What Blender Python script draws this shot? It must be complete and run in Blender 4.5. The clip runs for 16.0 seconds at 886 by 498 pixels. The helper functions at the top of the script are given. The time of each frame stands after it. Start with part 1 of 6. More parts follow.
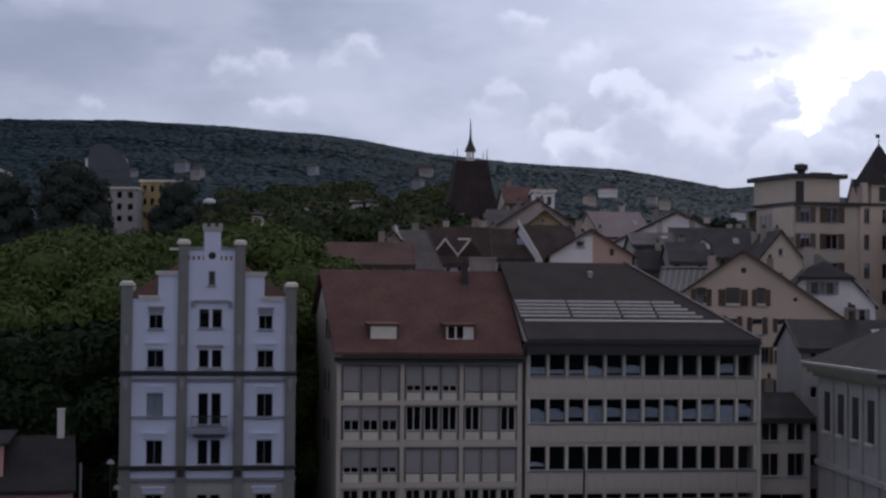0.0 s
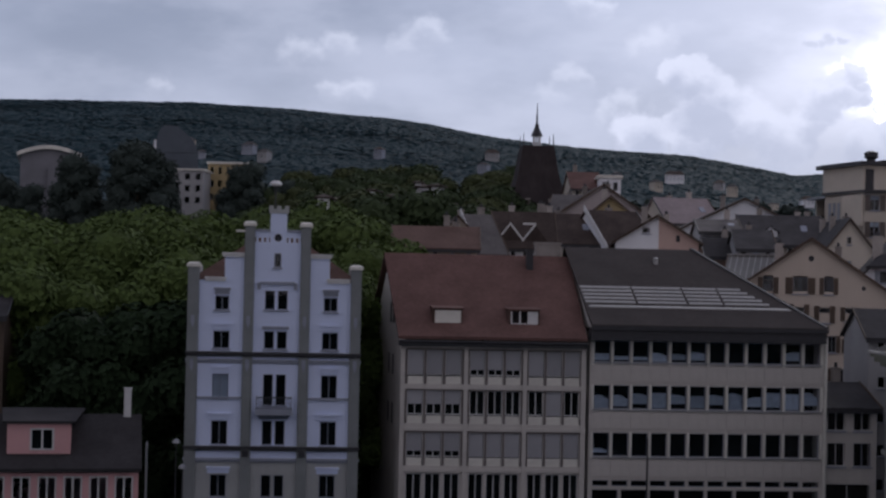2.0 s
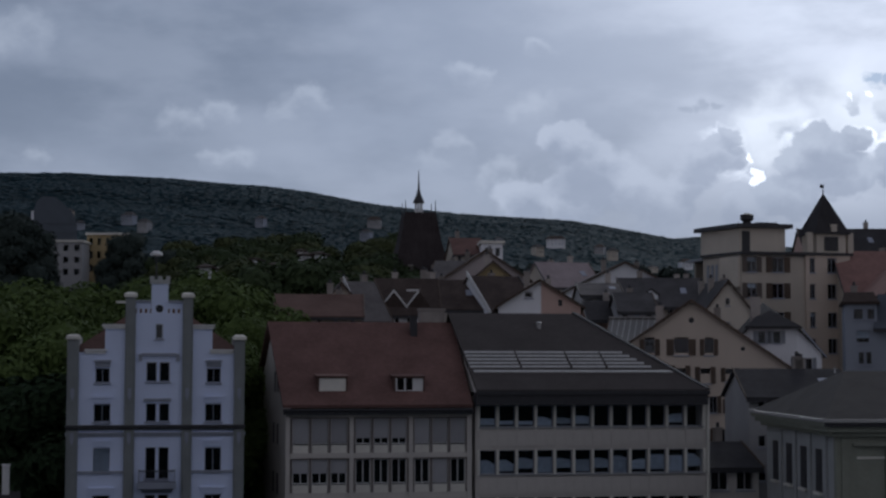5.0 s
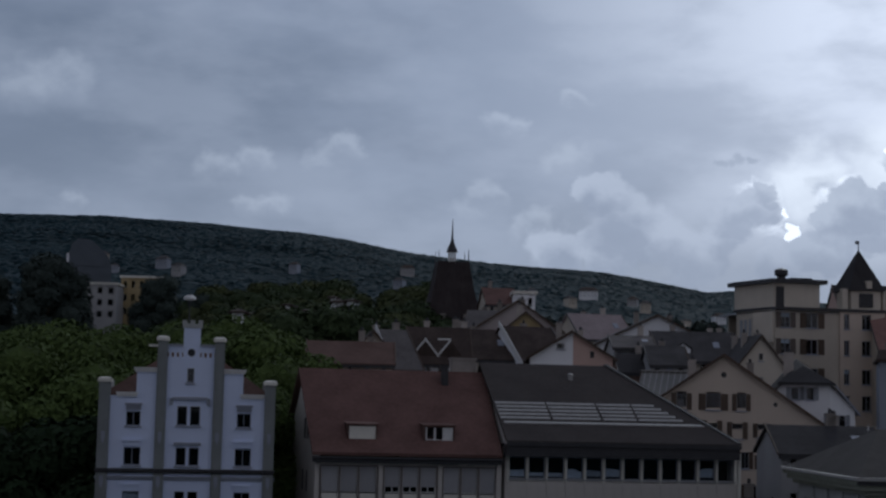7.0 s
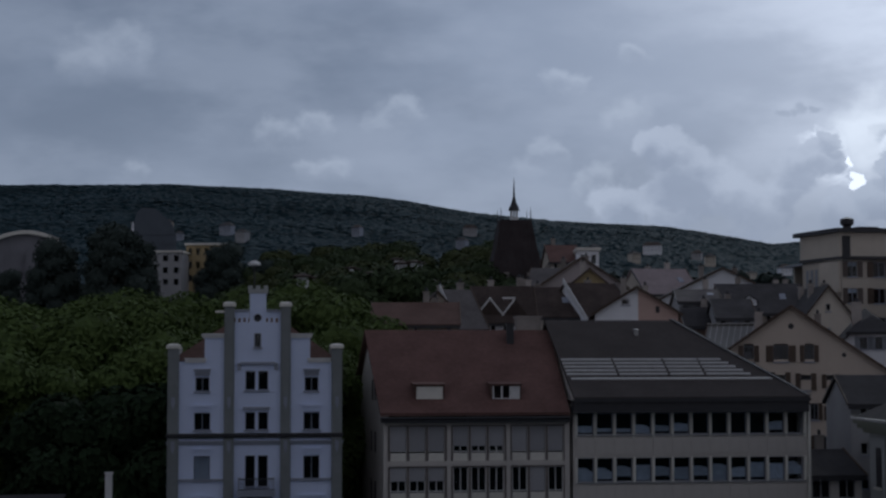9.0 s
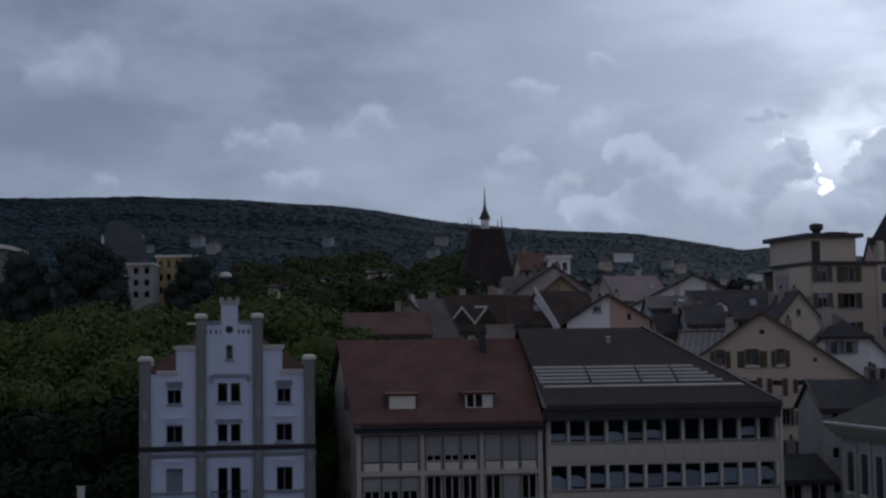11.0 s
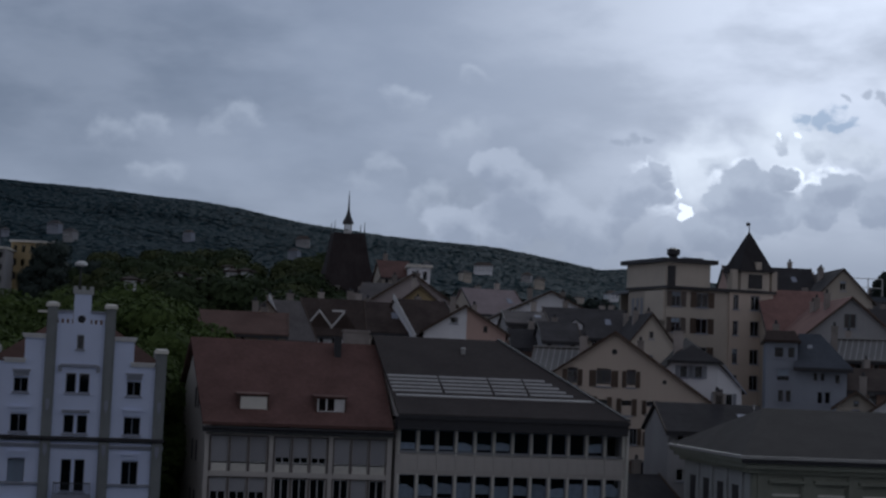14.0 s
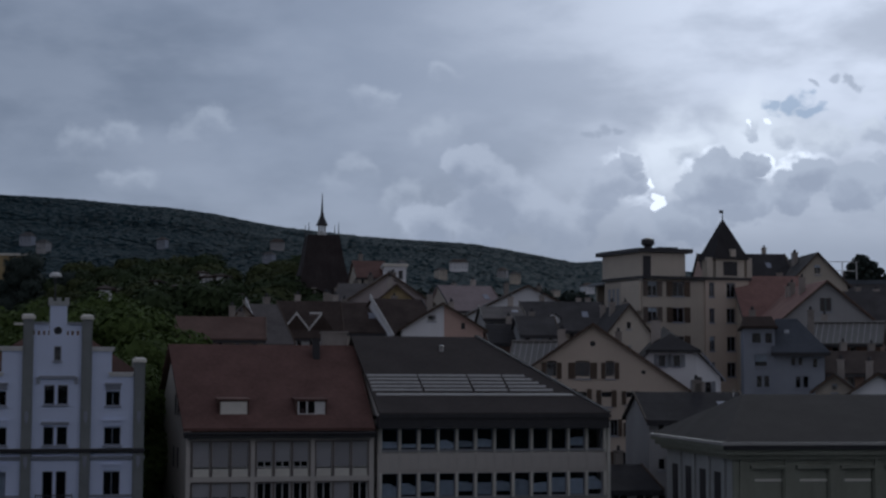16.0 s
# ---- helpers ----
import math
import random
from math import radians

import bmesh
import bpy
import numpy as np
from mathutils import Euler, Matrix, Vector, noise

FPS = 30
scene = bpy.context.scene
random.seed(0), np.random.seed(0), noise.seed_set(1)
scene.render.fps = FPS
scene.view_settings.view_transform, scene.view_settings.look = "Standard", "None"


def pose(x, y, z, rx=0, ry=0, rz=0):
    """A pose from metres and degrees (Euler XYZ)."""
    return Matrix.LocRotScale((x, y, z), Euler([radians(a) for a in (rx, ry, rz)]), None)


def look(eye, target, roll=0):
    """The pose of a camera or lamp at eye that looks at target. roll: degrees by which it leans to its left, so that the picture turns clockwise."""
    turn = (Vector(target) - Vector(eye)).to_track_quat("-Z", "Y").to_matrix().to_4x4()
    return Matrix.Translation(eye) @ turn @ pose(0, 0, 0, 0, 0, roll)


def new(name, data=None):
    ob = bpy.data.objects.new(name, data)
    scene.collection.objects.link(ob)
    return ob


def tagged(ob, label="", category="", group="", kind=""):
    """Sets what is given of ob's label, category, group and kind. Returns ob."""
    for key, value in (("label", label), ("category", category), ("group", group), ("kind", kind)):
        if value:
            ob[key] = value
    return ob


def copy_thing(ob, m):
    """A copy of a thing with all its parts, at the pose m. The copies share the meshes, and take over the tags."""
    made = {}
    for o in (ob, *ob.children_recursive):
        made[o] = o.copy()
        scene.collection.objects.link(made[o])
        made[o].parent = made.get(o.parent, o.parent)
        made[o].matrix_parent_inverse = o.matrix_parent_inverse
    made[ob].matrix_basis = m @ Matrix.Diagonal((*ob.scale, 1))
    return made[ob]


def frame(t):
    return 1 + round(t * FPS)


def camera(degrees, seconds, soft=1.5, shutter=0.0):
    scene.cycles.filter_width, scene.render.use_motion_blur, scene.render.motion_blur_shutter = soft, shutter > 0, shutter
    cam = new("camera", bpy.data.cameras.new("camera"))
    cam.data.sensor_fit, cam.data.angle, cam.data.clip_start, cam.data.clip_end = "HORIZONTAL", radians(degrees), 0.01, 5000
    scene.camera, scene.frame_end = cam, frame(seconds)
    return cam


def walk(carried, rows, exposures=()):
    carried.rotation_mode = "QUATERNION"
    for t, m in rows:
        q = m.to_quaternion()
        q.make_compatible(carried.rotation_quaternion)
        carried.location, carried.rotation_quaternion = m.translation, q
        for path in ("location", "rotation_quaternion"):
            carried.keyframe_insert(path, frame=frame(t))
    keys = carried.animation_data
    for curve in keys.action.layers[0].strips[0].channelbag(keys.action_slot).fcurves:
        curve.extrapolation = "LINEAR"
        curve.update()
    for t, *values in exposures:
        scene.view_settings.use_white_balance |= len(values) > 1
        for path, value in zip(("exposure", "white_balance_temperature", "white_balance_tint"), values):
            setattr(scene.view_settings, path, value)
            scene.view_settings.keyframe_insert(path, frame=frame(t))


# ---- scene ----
EYE = 19.0
cam = camera(30.8, 16.0, soft=2.5)
# seconds, yaw, pitch, roll of a hand-held camera that turns on the spot
ROWS = [
    (0.0, -0.017, 2.0, -0.5),
    (0.5, 1.651, 1.999, 1.368),
    (1.0, 1.536, 1.337, -0.614),
    (1.5, 1.32, 1.751, 0.359),
    (2.0, 2.283, 1.408, -1.201),
    (2.5, 2.329, 1.13, 0.452),
    (3.0, 2.664, 2.033, 0.554),
    (3.5, 2.102, 3.176, 1.142),
    (4.0, 0.003, 3.737, 0.835),
    (4.2, -0.643, 3.635, 0.648),
    (6.5, -2.301, 5.155, -0.379),
    (7.0, -0.744, 5.579, -1.267),
    (7.5, 0.791, 5.462, 0.236),
    (8.0, 1.166, 5.021, -0.288),
    (8.5, 0.979, 4.451, -0.364),
    (8.7, 1.321, 4.076, -0.122),
    (10.8, 1.65, 4.78, 1.073),
    (11.0, 0.632, 4.442, 0.836),
    (11.5, -4.206, 5.308, 1.096),
    (12.0, -2.489, 3.827, -0.275),
    (12.5, -1.797, 3.793, -1.032),
    (13.0, -3.096, 4.989, -0.809),
    (13.5, -3.985, 5.388, -1.37),
    (14.0, -4.561, 4.73, -2.29),
    (14.5, -4.879, 5.015, -2.104),
    (15.0, -6.42, 4.079, -1.466),
    (15.5, -6.594, 4.986, -0.472),
    (16.0, -5.286, 4.667, -0.178),
]
EXPOSURE = [(0.0, 0.3, 6250, 15), (1.0, 0.18, 6250, 15), (2.0, 0.3, 6250, 15), (2.5, 0.5, 6250, 15), (3.0, 0.45, 6250, 15), (3.5, 0.15, 6200, 13), (4.0, -0.18, 6100, 11),
            (6.5, -0.38, 5850, 7), (8.5, -0.5, 5850, 7), (11.0, -0.36, 5850, 8), (12.0, -0.55, 5850, 8), (13.0, -0.45, 5850, 7), (16.0, -0.52, 5850, 7)]
walk(cam, [(t, pose(0, 0, EYE, 90 + pitch, roll, yaw)) for t, yaw, pitch, roll in ROWS], EXPOSURE)

# ---- sky, sun ----
world = bpy.data.worlds.new("overcast_sky")
scene.world = world
world.use_nodes = True
wn, wl = world.node_tree.nodes, world.node_tree.links
wn.clear()


def wnode(kind, operation=None, clamp=False):
    n = wn.new(kind)
    if operation:
        n.operation = operation
    if clamp:
        n.use_clamp = True
    return n


def wire(a, b):
    wl.new(a, b)


def wmath(op, a, b=None, c=None, clamp=False):
    n = wnode("ShaderNodeMath", op, clamp)
    for socket, value in zip(n.inputs, (a, b, c)):
        if value is None:
            continue
        if isinstance(value, (int, float)):
            socket.default_value = value
        else:
            wire(value, socket)
    return n.outputs[0]


def wnoise(vector, scale, detail, rough):
    n = wnode("ShaderNodeTexNoise")
    n.inputs["Scale"].default_value, n.inputs["Detail"].default_value, n.inputs["Roughness"].default_value = scale, detail, rough
    wire(vector, n.inputs["Vector"])
    return n.outputs


def wmix(fac, a, b):
    n = wnode("ShaderNodeMix")
    n.data_type = "RGBA"
    for socket, value in ((n.inputs[0], fac), (n.inputs[6], a), (n.inputs[7], b)):
        if isinstance(value, tuple):
            socket.default_value = value
        elif isinstance(value, (int, float)):
            socket.default_value = value
        else:
            wire(value, socket)
    return n.outputs[2]


def smooth(value, lo, hi, out_lo=0.0, out_hi=1.0):
    n = wnode("ShaderNodeMapRange")
    n.interpolation_type = "SMOOTHSTEP"
    wire(value, n.inputs[0])
    for i, v in enumerate((lo, hi, out_lo, out_hi)):
        n.inputs[i + 1].default_value = v
    return n.outputs[0]


SUN_AZ, SUN_EL = 17.0, 30.0
sky = wnode("ShaderNodeTexSky")
sky.sky_type, sky.sun_disc = "NISHITA", False
sky.sun_elevation, sky.sun_rotation = radians(SUN_EL), radians(SUN_AZ)
way = wnode("ShaderNodeTexCoord").outputs["Generated"]
# clouds: direction, stretched sideways and warped by turbulence
SQUASH = 1.25
stretch = wnode("ShaderNodeVectorMath", "MULTIPLY")
wire(way, stretch.inputs[0])
stretch.inputs[1].default_value = (1.0, 1.0, SQUASH)
flat_way = stretch.outputs[0]
split = wnode("ShaderNodeSeparateXYZ")
wire(way, split.inputs[0])
ahead, up = split.outputs[1], split.outputs[2]
band = wnode("ShaderNodeVectorMath", "MULTIPLY")
wire(way, band.inputs[0])
band.inputs[1].default_value = (1.0, 1.0, 2.4)
sheet = wnoise(band.outputs[0], 4.5, 5.0, 0.55)["Fac"]
ripple = wnoise(band.outputs[0], 11.0, 5.0, 0.52)["Fac"]
lumps = wnoise(flat_way, 42.0, 5.0, 0.55)["Fac"]


def stirred(vector, scale, amount):
    """The direction pushed about by turbulence, for billowing outlines."""
    centre = wnode("ShaderNodeVectorMath", "SUBTRACT")
    wire(wnoise(flat_way, scale, 3.0, 0.55)["Color"], centre.inputs[0])
    centre.inputs[1].default_value = (0.5, 0.5, 0.5)
    push = wnode("ShaderNodeVectorMath", "MULTIPLY_ADD")
    wire(centre.outputs[0], push.inputs[0])
    push.inputs[1].default_value = (amount, amount, amount)
    wire(vector, push.inputs[2])
    return push.outputs[0]


curly = stirred(stirred(flat_way, 24.0, 0.034), 75.0, 0.016)


def toward(az, el):
    a, e = radians(az), radians(el)
    return Vector((math.sin(a) * math.cos(e), math.cos(a) * math.cos(e), math.sin(e)))


def lobe(az, el, inner, outer, vector=None):
    """1 at the direction, 0 past the outer angle (degrees)."""
    d = toward(az, el)
    n = wnode("ShaderNodeVectorMath", "DISTANCE")
    wire(vector or flat_way, n.inputs[0])
    n.inputs[1].default_value = (d.x, d.y, d.z * SQUASH)
    return smooth(n.outputs["Value"], radians(inner), radians(outer), 1.0, 0.0)


def heads(rows, lower=0.0):
    """Cumulus heads (azimuth, elevation, radius) joined into one mass; lower: how far the mass is let down, in radii."""
    total = None
    for az, el, r in rows:
        one = lobe(az, el - lower * r, 0.0, r * 1.5, curly)
        total = one if total is None else wmath("MAXIMUM", total, one)
    return total


def crowns(cover, rows, light, base, strength, edge, fade=0.0):
    """Lay a mass of cumulus over the sheet: lit, lumpy crowns that fade into its base."""
    mass, under = heads(rows), smooth(heads(rows, 0.6), 0.1, 0.95)
    lit = wmath("MULTIPLY_ADD", wmath("SUBTRACT", lumps, 0.5), 2.2, wmath("SUBTRACT", 1.0, under), clamp=True)
    tone = wmix(lit, base, light)
    hold = wmath("MULTIPLY", smooth(mass, 0.30, 0.30 + edge), wmath("MULTIPLY_ADD", under, -fade, strength))
    return wmix(hold, cover, tone), mass


# grey sheet with soft folds, lighter low over the hill and towards the hidden sun
grey = wmix(smooth(sheet, 0.35, 0.68), (0.235, 0.275, 0.355, 1), (0.37, 0.415, 0.51, 1))
grey = wmix(smooth(ripple, 0.42, 0.72, 0.0, 0.42), grey, (0.50, 0.54, 0.63, 1))
low = wmath("MULTIPLY", smooth(up, 0.20, 0.08), smooth(ripple, 0.3, 0.6, 0.25, 0.45))
cover = wmix(low, grey, (0.53, 0.57, 0.67, 1))
bright = wmath("MULTIPLY", lobe(20, 14.0, 1.0, 19.0), smooth(ripple, 0.32, 0.66, 0.5, 1.0))
cover = wmix(bright, cover, (1.08, 1.11, 1.2, 1))
# small heads drifting before the sheet
AWAY = ((-14.0, 10.6, 1.7), (-12.9, 10.9, 1.5), (-7.6, 8.2, 1.0), (-6.9, 8.0, 0.8), (-6.1, 8.4, 0.9), (-3.5, 8.6, 1.1), (-2.9, 9.0, 0.9), (-12.3, 6.6, 0.8), (-6.2, 6.9, 0.8), (-5.4, 7.0, 0.8),
        (2.6, 10.2, 0.8), (3.2, 10.0, 0.7), (5.3, 10.9, 0.8), (5.1, 8.7, 1.1), (2.2, 7.5, 1.0), (1.9, 6.9, 1.1), (4.3, 6.7, 0.9), (3.6, 6.3, 0.9))
cover, _ = crowns(cover, AWAY, (0.68, 0.72, 0.80, 1), (0.42, 0.46, 0.55, 1), 0.46, 0.6, 0.25)
# bright opening where the sun stands behind thin cloud
opening = wmath("MAXIMUM", lobe(13.7, 7.9, 0.6, 2.2, curly), lobe(16.6, 8.7, 0.6, 2.6, curly))
cover = wmix(wmath("MULTIPLY", opening, smooth(ripple, 0.3, 0.6, 0.65, 1.0)), cover, (1.10, 1.13, 1.18, 1))
thin = wnode("ShaderNodeVectorMath", "SCALE")
wire(sky.outputs[0], thin.inputs[0])
thin.inputs["Scale"].default_value = 0.10
cover = wmix(0.05, cover, thin.outputs[0])
gap = wmath("MULTIPLY", smooth(heads(((17.2, 9.6, 0.5), (17.9, 9.75, 0.5), (18.5, 9.5, 0.4), (21.6, 8.9, 0.7))), 0.2, 0.7), 0.75)
cover = wmix(gap, cover, (0.46, 0.57, 0.72, 1))
wisp = wmath("MULTIPLY", smooth(heads(((10.4, 8.85, 0.35), (10.9, 8.95, 0.4), (11.5, 8.95, 0.35), (19.2, 10.5, 0.3), (19.8, 10.4, 0.3), (18.4, 10.3, 0.25))), 0.2, 0.8), 0.6)
cover = wmix(wisp, cover, (0.47, 0.51, 0.59, 1))
# heaped bank along the hill
BANK = ((6.3, 7.6, 1.0), (7.0, 6.9, 1.4), (8.2, 6.1, 1.6), (9.4, 5.4, 1.6), (10.7, 6.0, 1.0), (11.2, 7.0, 1.1), (12.0, 7.7, 0.65), (12.1, 6.9, 0.7), (12.4, 5.4, 1.1), (4.6, 5.6, 1.3), (6.4, 5.6, 1.4))
cover, left_mass = crowns(cover, BANK, (0.67, 0.705, 0.785, 1), (0.43, 0.47, 0.56, 1), 0.7, 0.3, 0.1)
BEHIND = ((14.2, 8.0, 0.6), (16.2, 8.7, 0.5), (17.6, 8.5, 0.7), (18.9, 8.4, 0.9), (20.3, 8.6, 0.9), (22.0, 9.6, 1.4))
cover, _ = crowns(cover, BEHIND, (0.92, 0.95, 1.0, 1), (0.60, 0.64, 0.72, 1), 0.8, 0.4, 0.1)
SUNWARD = ((15.1, 7.2, 1.1), (14.4, 6.7, 0.8), (16.1, 7.6, 0.6), (15.7, 6.3, 1.4), (14.0, 5.6, 1.2), (17.6, 6.7, 1.2), (18.2, 7.3, 0.9), (19.6, 6.7, 1.3), (21.4, 7.2, 1.4), (23.5, 8.0, 2.0), (27.0, 8.6, 2.6))
cover, right_mass = crowns(cover, SUNWARD, (0.62, 0.66, 0.74, 1), (0.41, 0.45, 0.54, 1), 0.85, 0.2, 0.15)
# silver edges of the heads next to the opening, broken by the lumps
for mass, where in ((left_mass, lobe(12.5, 7.5, 0.5, 2.0)), (right_mass, wmath("MAXIMUM", lobe(14.9, 8.2, 0.4, 1.8), lobe(17.1, 8.0, 0.4, 1.9)))):
    line = wmath("MULTIPLY", smooth(mass, 0.10, 0.27), smooth(mass, 0.50, 0.29))
    broken = wmath("MULTIPLY", where, smooth(lumps, 0.40, 0.60, 0.1, 1.0))
    cover = wmix(wmath("MULTIPLY", line, broken), cover, (1.45, 1.47, 1.52, 1))
dull = wmath("MULTIPLY", smooth(up, 0.112, 0.075), smooth(split.outputs[0], 0.08, 0.22, 0.0, 0.7))
cover = wmix(dull, cover, (0.40, 0.435, 0.51, 1))
gleam = smooth(heads(((13.05, 6.35, 0.42), (12.75, 7.0, 0.22), (12.0, 8.35, 0.3), (17.0, 9.1, 0.3), (16.2, 8.95, 0.25))), 0.32, 0.5)
cover = wmix(wmath("MULTIPLY", gleam, 0.9), cover, (1.5, 1.52, 1.57, 1))
# dimmer, less blue unseen rear sky to tone facades; darker left of the sun
shade = wmix(smooth(ahead, -0.5, 0.9), (0.98, 0.83, 0.73, 1), (1.0, 1.0, 1.03, 1))
dim = wnode("ShaderNodeVectorMath", "MULTIPLY")
wire(cover, dim.inputs[0])
wire(shade, dim.inputs[1])
side = wnode("ShaderNodeVectorMath", "SCALE")
wire(dim.outputs[0], side.inputs[0])
wire(smooth(split.outputs[0], -0.35, 0.1, 0.85, 1.0), side.inputs["Scale"])
cover = side.outputs[0]
backdrop = wnode("ShaderNodeBackground")
wire(cover, backdrop.inputs[0])
backdrop.inputs[1].default_value = 1.0
wire(backdrop.outputs[0], wnode("ShaderNodeOutputWorld").inputs[0])

sun = new("sun", bpy.data.lights.new("sun", "SUN"))
sun.data.energy, sun.data.angle, sun.data.color = 0.5, radians(14), (1.0, 0.96, 0.9)
sun.matrix_world = look(tuple(toward(SUN_AZ, SUN_EL) * 200), (0, 0, 0))


# ---- materials ----
def surface(name, base, rough=0.8, spread=0.25, scale=0.6, grain=8.0, bump=0.3, metal=0.0, streak=0.0, per_object=0.0):
    """Weathered surface: broad stains, fine grain, optional rain streaks, slight change from thing to thing."""
    m = bpy.data.materials.new(name)
    m.use_nodes = True
    n, l = m.node_tree.nodes, m.node_tree.links
    b = n["Principled BSDF"]
    b.inputs["Roughness"].default_value, b.inputs["Metallic"].default_value = rough, metal
    b.inputs["Specular IOR Level"].default_value = 0.12 if rough > 0.7 else 0.35
    co = n.new("ShaderNodeTexCoord").outputs["Object"]
    big = n.new("ShaderNodeTexNoise")
    big.inputs["Scale"].default_value, big.inputs["Detail"].default_value = scale, 5
    small = n.new("ShaderNodeTexNoise")
    small.inputs["Scale"].default_value, small.inputs["Detail"].default_value = grain, 3
    l.new(co, big.inputs["Vector"])
    l.new(co, small.inputs["Vector"])
    add = n.new("ShaderNodeMath")
    add.operation = "MULTIPLY_ADD"
    l.new(small.outputs["Fac"], add.inputs[0])
    add.inputs[1].default_value = 0.4
    l.new(big.outputs["Fac"], add.inputs[2])
    value = add.outputs[0]
    if streak:
        mp = n.new("ShaderNodeMapping")
        mp.inputs["Scale"].default_value = (3.0, 3.0, 0.18)
        l.new(co, mp.inputs["Vector"])
        rain = n.new("ShaderNodeTexNoise")
        rain.inputs["Scale"].default_value, rain.inputs["Detail"].default_value = 1.0, 4
        l.new(mp.outputs[0], rain.inputs["Vector"])
        s = n.new("ShaderNodeMath")
        s.operation = "MULTIPLY_ADD"
        l.new(rain.outputs["Fac"], s.inputs[0])
        s.inputs[1].default_value = streak
        l.new(value, s.inputs[2])
        value = s.outputs[0]
    ramp = n.new("ShaderNodeMapRange")
    ramp.inputs[1].default_value, ramp.inputs[2].default_value = 0.4 + streak * 0.3, 1.0 + streak * 0.7
    ramp.inputs[3].default_value, ramp.inputs[4].default_value = 1 - spread, 1 + spread
    l.new(value, ramp.inputs[0])
    amount = ramp.outputs[0]
    if per_object:
        info = n.new("ShaderNodeObjectInfo")
        o = n.new("ShaderNodeMapRange")
        o.inputs[3].default_value, o.inputs[4].default_value = 1 - per_object, 1 + per_object
        l.new(info.outputs["Random"], o.inputs[0])
        mul = n.new("ShaderNodeMath")
        mul.operation = "MULTIPLY"
        l.new(amount, mul.inputs[0])
        l.new(o.outputs[0], mul.inputs[1])
        amount = mul.outputs[0]
    sc = n.new("ShaderNodeVectorMath")
    sc.operation = "SCALE"
    sc.inputs[0].default_value = base
    l.new(amount, sc.inputs["Scale"])
    l.new(sc.outputs[0], b.inputs["Base Color"])
    if bump:
        bp = n.new("ShaderNodeBump")
        bp.inputs["Strength"].default_value, bp.inputs["Distance"].default_value = bump, 0.04
        l.new(small.outputs["Fac"], bp.inputs["Height"])
        l.new(bp.outputs[0], b.inputs["Normal"])
    return m


def tiled(name, base, course=0.32, spread=0.3):
    """Roof covering: courses of tiles running along the eaves, stained in patches."""
    m = surface(name, base, 0.85, spread, 0.5, 5.0, 0.2, streak=0.5)
    n, l = m.node_tree.nodes, m.node_tree.links
    b = n["Principled BSDF"]
    co = [x for x in n if x.bl_idname == "ShaderNodeTexCoord"][0].outputs["Object"]
    wave = n.new("ShaderNodeTexWave")
    wave.wave_type, wave.bands_direction, wave.wave_profile = "BANDS", "Z", "SAW"
    wave.inputs["Scale"].default_value = 0.314 / course / 0.62
    wave.inputs["Distortion"].default_value = 0.4
    l.new(co, wave.inputs["Vector"])
    bp = n.new("ShaderNodeBump")
    bp.inputs["Strength"].default_value, bp.inputs["Distance"].default_value = 0.7, 0.05
    l.new(wave.outputs["Fac"], bp.inputs["Height"])
    l.new(bp.outputs[0], b.inputs["Normal"])
    return m


white = surface("white_render", (0.78, 0.79, 0.83), 0.85, 0.10, 0.3, 6, 0.15, streak=0.25, per_object=0.05)
bluewhite = surface("blue_white_render", (0.62, 0.69, 0.89), 0.85, 0.07, 0.3, 6, 0.15, streak=0.25)
cream = surface("cream_render", (0.52, 0.47, 0.405), 0.85, 0.14, 0.3, 6, 0.15, streak=0.3, per_object=0.12)
beige = surface("beige_render", (0.56, 0.48, 0.41), 0.85, 0.08, 0.3, 6, 0.15, streak=0.25)
pink = surface("pink_render", (0.55, 0.40, 0.35), 0.85, 0.12, 0.3, 6, 0.15, streak=0.3, per_object=0.08)
rose = surface("rose_render", (0.62, 0.36, 0.36), 0.85, 0.08, 0.3, 6, 0.15)
ochre = surface("ochre_render", (0.38, 0.30, 0.17), 0.85, 0.12, 0.3, 6, 0.15, streak=0.3)
bluegrey = surface("blue_grey_render", (0.285, 0.31, 0.365), 0.85, 0.1, 0.3, 6, 0.15, streak=0.3)
slateblue = surface("slate_blue_cladding_and_haze", (0.085, 0.10, 0.122), 0.7, 0.15, 0.3, 4, 0.1, streak=0.3)
# rain-streaked cladding of the hall, its grey dulled by painted distance haze
slatedull = surface("hazed_weathered_cladding", (0.19, 0.19, 0.21), 0.85, 0.2, 0.3, 5, 0.2, streak=0.3)
stonegrey = surface("grey_render", (0.34, 0.34, 0.35), 0.85, 0.14, 0.3, 6, 0.2, streak=0.3, per_object=0.1)
pilaster_stone = surface("grey_green_stone", (0.22, 0.235, 0.24), 0.85, 0.15, 0.6, 5, 0.3, streak=0.4)
sandstone = surface("grey_sandstone", (0.37, 0.38, 0.38), 0.85, 0.15, 0.6, 5, 0.3, streak=0.4)
greenstone = surface("greenish_sandstone", (0.27, 0.28, 0.235), 0.85, 0.18, 0.5, 5, 0.3, streak=0.5)
pale_mauve = surface("pale_mauve_render", (0.44, 0.39, 0.39), 0.85, 0.12, 0.3, 6, 0.15, streak=0.3)
dark_frame = surface("brown_grey_frame", (0.16, 0.14, 0.135), 0.7, 0.15, 1.0, 8, 0.1)
concrete = surface("concrete_cladding", (0.52, 0.49, 0.46), 0.75, 0.12, 0.5, 6, 0.15, streak=0.4)
panel_white = surface("pale_spandrel", (0.66, 0.64, 0.585), 0.6, 0.1, 0.8, 6, 0.1, per_object=0.08)
